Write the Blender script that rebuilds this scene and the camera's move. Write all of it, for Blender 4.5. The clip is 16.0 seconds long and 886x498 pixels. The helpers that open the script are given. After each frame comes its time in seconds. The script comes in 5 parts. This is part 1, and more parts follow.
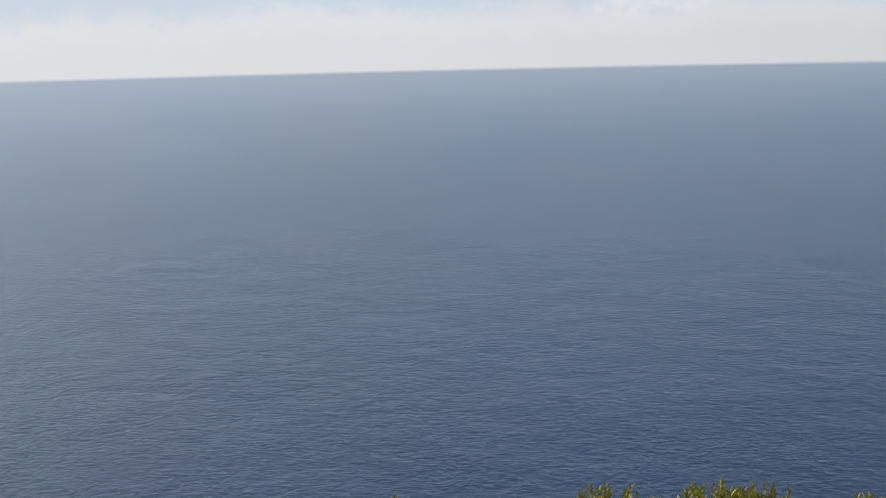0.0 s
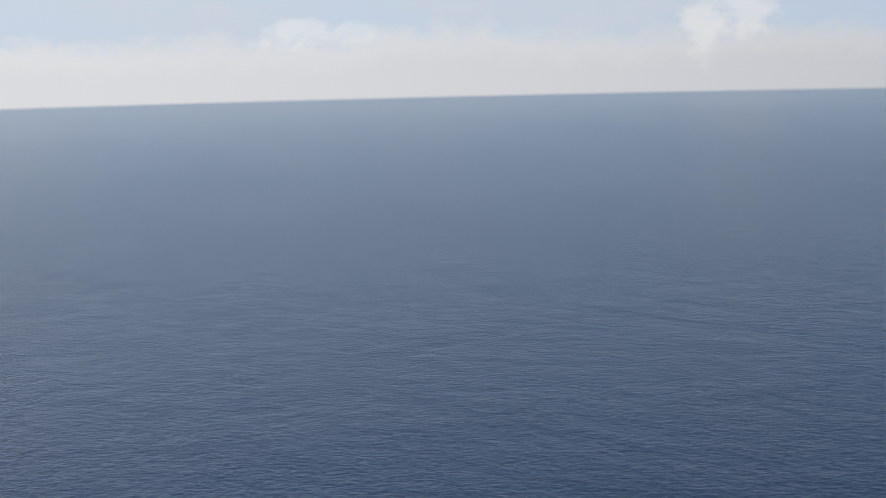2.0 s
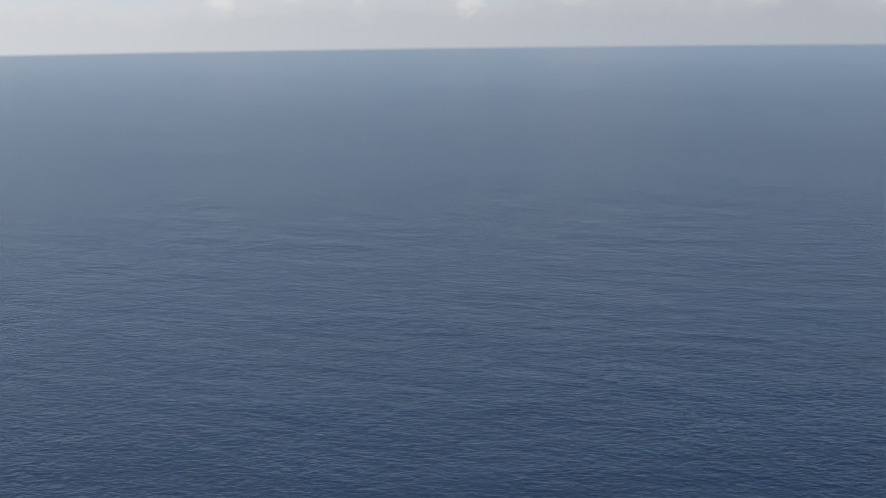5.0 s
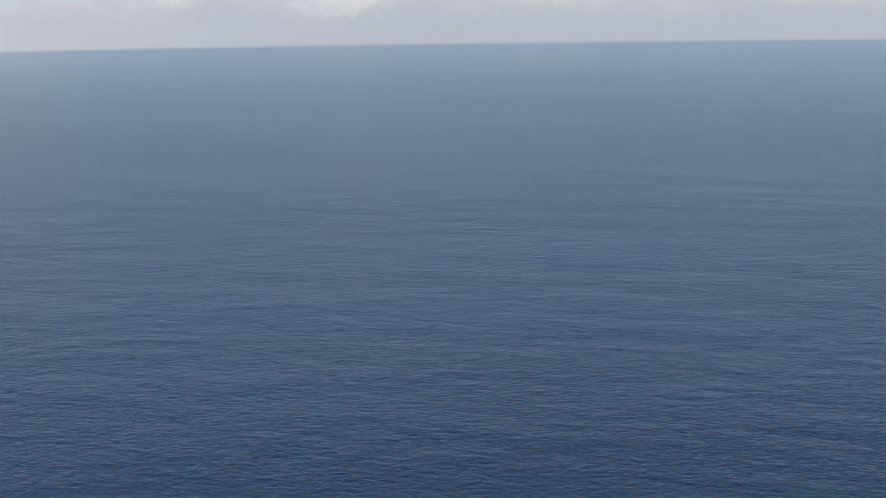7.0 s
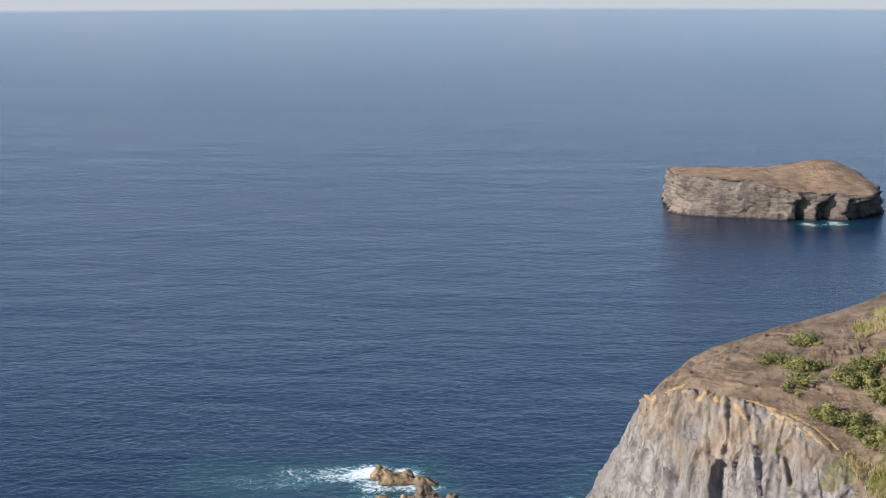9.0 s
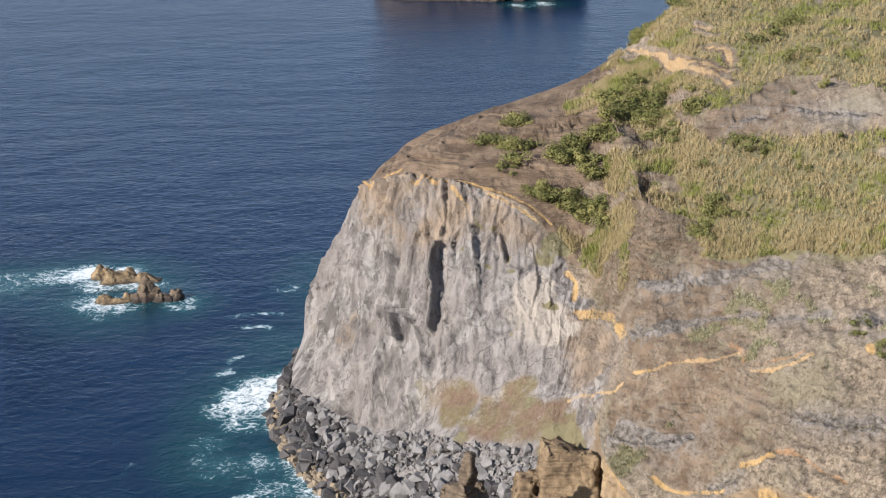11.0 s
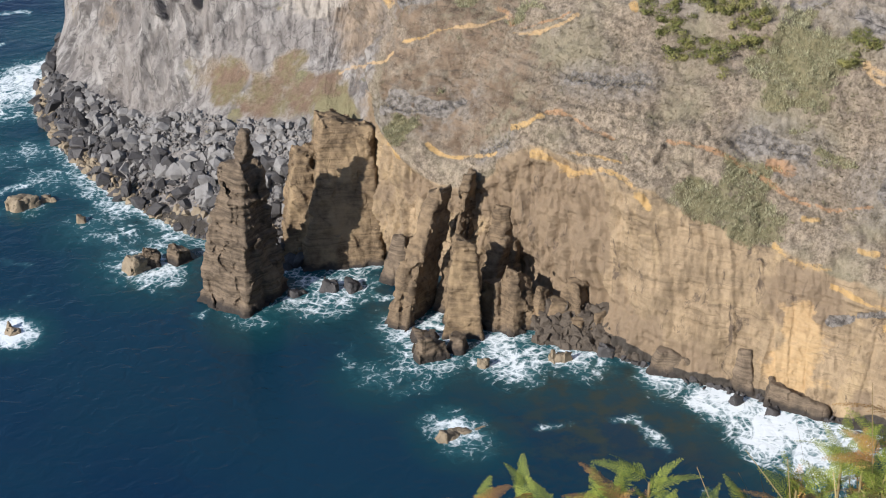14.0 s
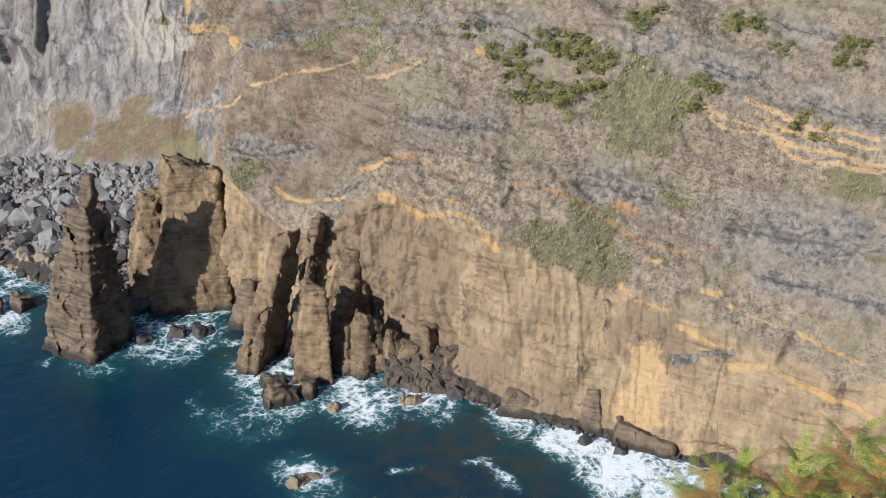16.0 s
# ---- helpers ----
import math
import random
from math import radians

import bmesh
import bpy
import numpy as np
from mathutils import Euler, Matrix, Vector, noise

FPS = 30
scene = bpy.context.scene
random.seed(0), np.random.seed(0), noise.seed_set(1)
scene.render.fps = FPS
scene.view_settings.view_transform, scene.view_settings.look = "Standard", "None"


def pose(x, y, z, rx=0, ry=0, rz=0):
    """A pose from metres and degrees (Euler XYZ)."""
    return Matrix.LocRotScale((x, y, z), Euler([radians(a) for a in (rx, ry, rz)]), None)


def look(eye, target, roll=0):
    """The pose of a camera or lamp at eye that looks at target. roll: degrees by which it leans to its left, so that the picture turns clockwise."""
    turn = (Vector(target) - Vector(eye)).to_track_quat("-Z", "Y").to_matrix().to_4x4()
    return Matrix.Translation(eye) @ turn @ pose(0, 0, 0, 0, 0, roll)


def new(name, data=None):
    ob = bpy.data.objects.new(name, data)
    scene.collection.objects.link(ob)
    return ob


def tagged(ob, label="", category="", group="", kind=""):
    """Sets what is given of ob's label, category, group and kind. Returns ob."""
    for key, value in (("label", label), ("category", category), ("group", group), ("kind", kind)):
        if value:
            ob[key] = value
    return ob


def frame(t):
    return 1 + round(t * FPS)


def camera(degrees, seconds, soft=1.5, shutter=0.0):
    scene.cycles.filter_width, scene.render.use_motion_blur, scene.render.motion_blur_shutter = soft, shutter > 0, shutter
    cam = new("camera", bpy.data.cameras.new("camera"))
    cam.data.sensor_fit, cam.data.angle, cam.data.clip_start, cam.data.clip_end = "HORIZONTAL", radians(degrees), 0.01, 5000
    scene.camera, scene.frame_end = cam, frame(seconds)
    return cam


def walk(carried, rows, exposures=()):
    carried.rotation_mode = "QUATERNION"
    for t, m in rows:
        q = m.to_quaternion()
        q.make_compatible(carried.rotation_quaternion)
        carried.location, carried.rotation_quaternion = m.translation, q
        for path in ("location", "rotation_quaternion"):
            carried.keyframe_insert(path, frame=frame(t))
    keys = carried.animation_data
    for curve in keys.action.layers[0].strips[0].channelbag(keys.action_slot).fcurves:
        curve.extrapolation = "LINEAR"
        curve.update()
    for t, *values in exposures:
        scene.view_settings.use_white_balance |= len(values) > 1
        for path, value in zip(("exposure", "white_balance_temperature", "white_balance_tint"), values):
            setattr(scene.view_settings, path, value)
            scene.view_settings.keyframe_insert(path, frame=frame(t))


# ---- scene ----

# ================= camera =================
EYE = (0.0, 0.0, 150.0)
cam = camera(29.0, 16.0, soft=1.1)
TURNS = [
    (0.0, 75.98, -7.75, 1.34), (0.5, 73.87, -7.89, 1.28), (1.0, 70.56, -7.22, 1.27), (1.5, 68.32, -6.79, 1.26),
    (2.0, 64.95, -6.87, 1.39), (2.5, 60.39, -7.30, 0.70), (3.0, 57.57, -7.28, 0.58), (3.5, 53.39, -7.46, 0.92),
    (4.0, 48.98, -7.31, 1.02), (4.5, 44.30, -7.91, 0.72), (6.8, 22.15, -8.63, 1.12), (7.0, 20.20, -8.62, 0.81),
    (7.5, 15.10, -9.47, 0.15), (8.0, 9.98, -8.82, 0.14), (8.5, 5.13, -8.81, 0.28), (9.0, 0.0, -9.77, 0.15),
    (9.5, -5.09, -10.23, 0.10), (10.0, -7.87, -11.85, 0.39), (10.2, -8.30, -12.69, 0.45), (12.3, -12.64, -23.36, 1.13),
    (12.5, -13.21, -23.98, 1.38), (13.0, -14.89, -25.15, 0.90), (13.5, -16.52, -26.36, 0.46), (14.0, -17.86, -27.84, 0.30),
    (14.5, -18.52, -29.92, 0.50), (15.0, -19.72, -29.87, 0.37), (15.5, -21.61, -29.10, -0.38), (16.0, -22.59, -26.34, -1.53)]
EXPOSURES = [(0.0, 0.1, 6100, 11), (1.9, 0.08, 6100, 11), (2.5, -0.03, 6080, 11), (3.0, 0.06, 6080, 11), (3.5, 0.02, 6090, 11), (4.5, 0.12, 6120, 10), (7.0, 0.36, 6150, 10), (9.0, 0.64, 6150, 11.5), (10.0, 0.66, 6260, 14), (10.3, 0.66, 6260, 13.5), (12.5, 0.47, 6010, 10.5), (14.5, 0.48, 6030, 10), (16.0, 0.40, 5890, 9)]
walk(cam, [(t, pose(*EYE, 90 + p, r, y)) for t, y, p, r in TURNS], EXPOSURES)

# ================= light =================
SUN_AZ, SUN_EL = radians(-115.5), radians(28.0)
sun_dir = Vector((math.sin(SUN_AZ) * math.cos(SUN_EL), math.cos(SUN_AZ) * math.cos(SUN_EL), math.sin(SUN_EL)))
sun = new("sun", bpy.data.lights.new("sun", "SUN"))
sun.data.energy, sun.data.angle, sun.data.color = 4.9, radians(0.53), (1.0, 0.925, 0.83)
sun.matrix_world = look(sun_dir * 900 + Vector((60, 260, 0)), (60, 260, 0))

# cloud heaps: bearing, height, half width, half height (degrees), strength
HEAPS = [(-69.8, 0.55, 1.3, 0.35, 0.7), (-67.9, 0.5, 0.9, 0.3, 0.5), (-56.4, 0.55, 0.7, 0.7, 0.8), (-55.0, 1.2, 1.0, 0.7, 0.8), (-46.9, 0.5, 0.55, 0.6, 0.75), (-44.5, 0.35, 1.2, 0.3, 0.5),
         (-42.3, 0.7, 0.5, 0.5, 0.75), (-38.6, 0.5, 0.8, 0.6, 0.8), (-35.4, 0.7, 1.1, 0.5, 0.6), (-29.0, 0.5, 1.0, 0.5, 0.6), (-23.4, -0.1, 1.9, 0.35, 0.6), (-17.0, 0.0, 1.6, 0.3, 0.5), (-8.0, -0.1, 2.2, 0.25, 0.5)]
world = bpy.data.worlds.new("sky")
scene.world = world
world.use_nodes = True
wn, wl = world.node_tree.nodes, world.node_tree.links
wn.clear()


def wnode(kind, **sets):
    n = wn.new(kind)
    for k, v in sets.items():
        setattr(n, k, v)
    return n


sky = wnode("ShaderNodeTexSky", sky_type="NISHITA", sun_disc=False, sun_elevation=SUN_EL, sun_rotation=SUN_AZ, altitude=150.0, air_density=1.0, dust_density=0.8, ozone_density=1.5)


def wput(socket, value):
    if isinstance(value, bpy.types.NodeSocket):
        wl.new(value, socket)
    else:
        socket.default_value = value


def wmath(op, a, b=0.0, c=0.0):
    n = wnode("ShaderNodeMath", operation=op)
    for socket, value in zip(n.inputs, (a, b, c)):
        wput(socket, value)
    return n.outputs[0]


def wstep(x, a, b):
    n = wnode("ShaderNodeMapRange", interpolation_type="SMOOTHSTEP")
    wput(n.inputs["Value"], x)
    n.inputs["From Min"].default_value, n.inputs["From Max"].default_value = a, b
    return n.outputs[0]


def wmix(fac, a, b):
    n = wnode("ShaderNodeMix", data_type="RGBA")
    wput(n.inputs["Factor"], fac)
    for socket, value in ((n.inputs[6], a), (n.inputs[7], b)):
        wput(socket, (*value, 1) if isinstance(value, tuple) else value)
    return n.outputs[2]


def wcombine(x, y, z):
    n = wnode("ShaderNodeCombineXYZ")
    for socket, value in zip(n.inputs, (x, y, z)):
        wput(socket, value)
    return n.outputs[0]


def wnoise(vec, scale, detail, rough):
    n = wnode("ShaderNodeTexNoise")
    wput(n.inputs["Vector"], vec)
    n.inputs["Scale"].default_value, n.inputs["Detail"].default_value, n.inputs["Roughness"].default_value = scale, detail, rough
    return n.outputs["Fac"]


where = wnode("ShaderNodeTexCoord").outputs["Generated"]
split = wnode("ShaderNodeSeparateXYZ")
wl.new(where, split.inputs[0])
dx, dy, dz = split.outputs
up = wmath("MAXIMUM", wmath("ADD", dz, 0.035), 0.012)
wl.new(wcombine(dx, dy, up), sky.inputs["Vector"])
turn = wmath("ARCTAN2", dx, dy)
sunward = wmath("ADD", wmath("MULTIPLY", dx, math.sin(SUN_AZ)), wmath("MULTIPLY", dy, math.cos(SUN_AZ)))
flat_dir = wcombine(wmath("MULTIPLY", turn, 1.0), 0.0, wmath("MULTIPLY", dz, 2.2))
haze_low = wmix(wstep(sunward, -0.1, 0.95), (3.8, 3.92, 4.15), (7.1, 6.9, 6.6))
haze_high = wmix(wstep(sunward, -0.1, 0.95), (4.0, 4.8, 5.75), (5.8, 6.35, 6.85))
rag = wmath("MULTIPLY", wmath("SUBTRACT", wnoise(wcombine(turn, 0.0, wmath("MULTIPLY", dz, 1.3)), 70.0, 6, 0.62), 0.5), 2.0)
# a low bank of cloud with a billowing upper edge, bluer air above it
crest = wmath("ADD", up, wmath("ADD", wmath("MULTIPLY", rag, 0.012), wmath("MULTIPLY", wmath("SUBTRACT", wnoise(wcombine(turn, 0.0, 0.0), 11.0, 3, 0.5), 0.5), 0.03)))
haze = wmix(wstep(crest, 0.026, 0.046), haze_low, haze_high)
lit_edge = wmath("MULTIPLY", wstep(crest, 0.018, 0.032), wstep(crest, 0.046, 0.034))
haze = wmix(wmath("MULTIPLY", lit_edge, 0.32), haze, wmix(wstep(sunward, -0.1, 0.9), (5.0, 4.85, 4.6), (8.0, 7.7, 7.2)))
base_sky = wmix(wstep(up, 0.24, 0.05), sky.outputs[0], haze)
# soft cloud bank above the horizon and a few separate heaps in it
veil = wmath("MULTIPLY", wstep(wnoise(flat_dir, 9.0, 6, 0.6), 0.42, 0.7), wmath("MULTIPLY", wstep(dz, -0.03, 0.02), wstep(dz, 0.5, 0.06)))
base_sky = wmix(wmath("MULTIPLY", veil, 0.4), base_sky, (6.3, 6.1, 5.9))
for heap_az, heap_el, wide, tall, strong in HEAPS:
    ax = wmath("DIVIDE", wmath("SUBTRACT", turn, radians(heap_az)), radians(wide))
    ez = wmath("DIVIDE", wmath("SUBTRACT", dz, math.sin(radians(heap_el))), radians(tall))
    below = wmath("MULTIPLY", wmath("MINIMUM", ez, 0.0), 0.5)
    dist = wmath("SQRT", wmath("ADD", wmath("MULTIPLY", ax, ax), wmath("MULTIPLY", wmath("SUBTRACT", ez, below), wmath("SUBTRACT", ez, below))))
    body = wmath("MULTIPLY", wstep(wmath("ADD", dist, rag), 1.25, 0.35), strong * 0.8)
    base_sky = wmix(body, base_sky, wmix(wstep(sunward, -0.1, 0.9), (6.6, 6.3, 5.9), (8.2, 7.9, 7.4)))
back = wnode("ShaderNodeBackground")
back.inputs["Strength"].default_value = 0.1
wout = wnode("ShaderNodeOutputWorld")
wl.new(base_sky, back.inputs["Color"])
wl.new(back.outputs[0], wout.inputs["Surface"])


# ================= shared tools =================
def lattice(ix, iy, iz, seed):
    h = (ix.astype(np.int64) * 374761393 + iy.astype(np.int64) * 668265263 + iz.astype(np.int64) * 2147483647 + seed * 1274126177) & 0xFFFFFFFF
    h = ((h ^ (h >> 13)) * 1274126177) & 0xFFFFFFFF
    h = ((h ^ (h >> 16)) * 2246822519) & 0xFFFFFFFF
    return ((h ^ (h >> 15)) & 0xFFFFFF) / float(0xFFFFFF) * 2 - 1


def vnoise(x, y, z, seed=0):
    """Smooth value noise from -1 to 1 on arrays."""
    x, y, z = np.broadcast_arrays(np.asarray(x, float), np.asarray(y, float), np.asarray(z, float))
    ix, iy, iz = np.floor(x), np.floor(y), np.floor(z)
    fx, fy, fz = x - ix, y - iy, z - iz
    fx, fy, fz = (f * f * f * (f * (f * 6 - 15) + 10) for f in (fx, fy, fz))
    out = 0
    for a in (0, 1):
        for b in (0, 1):
            for c in (0, 1):
                out = out + lattice(ix + a, iy + b, iz + c, seed) * (fx if a else 1 - fx) * (fy if b else 1 - fy) * (fz if c else 1 - fz)
    return out


def fbm(x, y, z, octaves=4, seed=0, gain=0.5):
    total, amp = 0, 1.0
    for k in range(octaves):
        total = total + amp * vnoise(x * 2 ** k, y * 2 ** k, z * 2 ** k, seed + 17 * k)
        amp *= gain
    return total


def ridged(x, y, z, octaves=4, seed=0, gain=0.55):
    total, amp = 0, 1.0
    for k in range(octaves):
        total = total + amp * (1 - 2 * np.abs(vnoise(x * 2 ** k, y * 2 ** k, z * 2 ** k, seed + 17 * k)))
        amp *= gain
    return total


def facets(a, b, seed=0):
    """Broken faces: every cell of an uneven net has a step and a tilt of its own."""
    a, b = np.broadcast_arrays(np.asarray(a, float), np.asarray(b, float))
    ia, ib = np.floor(a), np.floor(b)
    zero = np.zeros_like(ia)
    best, second, out = np.full(a.shape, 9.0), np.full(a.shape, 9.0), np.zeros(a.shape)
    for i in (-1, 0, 1):
        for j in (-1, 0, 1):
            ca, cb = ia + i, ib + j
            fa = a - ca - 0.5 - 0.45 * lattice(ca, cb, zero, seed)
            fb = b - cb - 0.5 - 0.45 * lattice(ca, cb, zero + 1, seed)
            d = fa * fa + fb * fb
            val = 0.6 * lattice(ca, cb, zero + 2, seed) + fa * lattice(ca, cb, zero + 3, seed) + 0.6 * fb * lattice(ca, cb, zero + 4, seed)
            out = np.where(d < best, val, out)
            second = np.minimum(second, np.maximum(best, d))
            best = np.minimum(best, d)
    seam = smooth(0.16, 0.0, np.sqrt(second) - np.sqrt(best))
    return out - 0.35 * seam


def smooth(a, b, x):
    t = np.clip((x - a) / (b - a), 0, 1)
    return t * t * (3 - 2 * t)


def grid_mesh(name, P, material, wrap=False, flat=False):
    """A mesh from an array of points (rows, columns, 3)."""
    nu, nv = P.shape[:2]
    idx = np.arange(nu * nv).reshape(nu, nv)
    if wrap:
        idx = np.concatenate([idx, idx[:1]], 0)
    a, b, c, d = idx[:-1, :-1], idx[1:, :-1], idx[1:, 1:], idx[:-1, 1:]
    faces = np.stack([a, b, c, d], -1).reshape(-1, 4)
    me = bpy.data.meshes.new(name)
    me.vertices.add(nu * nv)
    me.vertices.foreach_set("co", P.reshape(-1).astype(np.float32))
    me.loops.add(faces.size)
    me.loops.foreach_set("vertex_index", faces.reshape(-1).astype(np.int32))
    me.polygons.add(len(faces))
    me.polygons.foreach_set("loop_start", np.arange(0, faces.size, 4, dtype=np.int32))
    me.polygons.foreach_set("loop_total", np.full(len(faces), 4, np.int32))
    me.update(calc_edges=True)
    me.polygons.foreach_set("use_smooth", np.full(len(faces), not flat))
    me.materials.append(material)
    return me


def paint(me, name, rgba):
    at = me.attributes.new(name, "FLOAT_COLOR", "POINT")
    at.data.foreach_set("color", rgba.reshape(-1).astype(np.float32))


def polar(az, r, z):
    return np.array([r * math.sin(radians(az)), r * math.cos(radians(az)), z])


def spline(keys, pts, u):
    """Smooth curve without overshoot through pts at keys, read at u."""
    keys, pts = np.asarray(keys, float), np.asarray(pts, float)
    h = np.diff(keys)[:, None]
    d = np.diff(pts, axis=0) / h
    m = np.zeros_like(pts)
    m[0], m[-1] = d[0], d[-1]
    same = d[:-1] * d[1:] > 0
    with np.errstate(divide="ignore", invalid="ignore"):
        m[1:-1] = np.where(same, 2 * d[:-1] * d[1:] / (d[:-1] + d[1:]), 0)
    i = np.clip(np.searchsorted(keys, u, side="right") - 1, 0, len(keys) - 2)
    t = ((u - keys[i]) / (keys[i + 1] - keys[i]))[:, None]
    hh = h[i]
    return pts[i] * (2 * t ** 3 - 3 * t ** 2 + 1) + m[i] * hh * (t ** 3 - 2 * t ** 2 + t) + pts[i + 1] * (3 * t ** 2 - 2 * t ** 3) + m[i + 1] * hh * (t ** 3 - t ** 2)


# ================= materials =================
class Nodes:
    """A small builder for node materials."""

    def __init__(self, name):
        self.mat = bpy.data.materials.new(name)
        self.mat.use_nodes = True
        self.t = self.mat.node_tree
        self.t.nodes.clear()
        self.out = self.t.nodes.new("ShaderNodeOutputMaterial")
        self.bsdf = self.t.nodes.new("ShaderNodeBsdfPrincipled")
        self.t.links.new(self.bsdf.outputs[0], self.out.inputs[0])
        self.pos = self.t.nodes.new("ShaderNodeTexCoord").outputs["Object"]

    def put(self, socket, value):
        if isinstance(value, bpy.types.NodeSocket):
            self.t.links.new(value, socket)
        elif isinstance(value, tuple) and len(value) == 3 and socket.type == "RGBA":
            socket.default_value = (*value, 1)
        else:
            socket.default_value = value

    def scaled(self, scale, vec=None):
        n = self.t.nodes.new("ShaderNodeMapping")
        self.put(n.inputs["Vector"], vec or self.pos)
        n.inputs["Scale"].default_value = scale
        return n.outputs[0]

    def noise(self, scale, detail=4.0, rough=0.55, vec=None, warp=0.0):
        n = self.t.nodes.new("ShaderNodeTexNoise")
        self.put(n.inputs["Vector"], vec or self.pos)
        n.inputs["Scale"].default_value, n.inputs["Detail"].default_value, n.inputs["Roughness"].default_value, n.inputs["Distortion"].default_value = scale, detail, rough, warp
        return n.outputs["Fac"]

    def cells(self, scale, vec=None, feature="F1"):
        n = self.t.nodes.new("ShaderNodeTexVoronoi")
        n.feature = feature
        self.put(n.inputs["Vector"], vec or self.pos)
        n.inputs["Scale"].default_value = scale
        return n.outputs["Distance"]

    def ramp(self, fac, a, b):
        n = self.t.nodes.new("ShaderNodeMapRange")
        n.interpolation_type = "SMOOTHSTEP"
        self.put(n.inputs["Value"], fac)
        n.inputs["From Min"].default_value, n.inputs["From Max"].default_value = a, b
        return n.outputs[0]

    def mix(self, fac, a, b):
        n = self.t.nodes.new("ShaderNodeMix")
        n.data_type = "RGBA"
        self.put(n.inputs["Factor"], fac)
        self.put(n.inputs[6], a)
        self.put(n.inputs[7], b)
        return n.outputs[2]

    def math(self, op, a, b=0.0):
        n = self.t.nodes.new("ShaderNodeMath")
        n.operation = op
        self.put(n.inputs[0], a)
        self.put(n.inputs[1], b)
        return n.outputs[0]

    def attr(self, name):
        n = self.t.nodes.new("ShaderNodeAttribute")
        n.attribute_name = name
        s = self.t.nodes.new("ShaderNodeSeparateColor")
        self.put(s.inputs[0], n.outputs["Color"])
        return s.outputs

    def random(self):
        return self.t.nodes.new("ShaderNodeObjectInfo").outputs["Random"]

    def island(self):
        return self.t.nodes.new("ShaderNodeNewGeometry").outputs["Random Per Island"]

    def bump(self, height, strength, distance, normal=None):
        n = self.t.nodes.new("ShaderNodeBump")
        n.inputs["Strength"].default_value, n.inputs["Distance"].default_value = strength, distance
        self.put(n.inputs["Height"], height)
        if normal:
            self.put(n.inputs["Normal"], normal)
        return n.outputs[0]

    def done(self, color, roughness=0.9, normal=None, **more):
        self.put(self.bsdf.inputs["Base Color"], color)
        self.put(self.bsdf.inputs["Roughness"], roughness)
        if normal:
            self.put(self.bsdf.inputs["Normal"], normal)
        for k, v in more.items():
            self.put(self.bsdf.inputs[k.replace("_", " ")], v)
        return self.mat


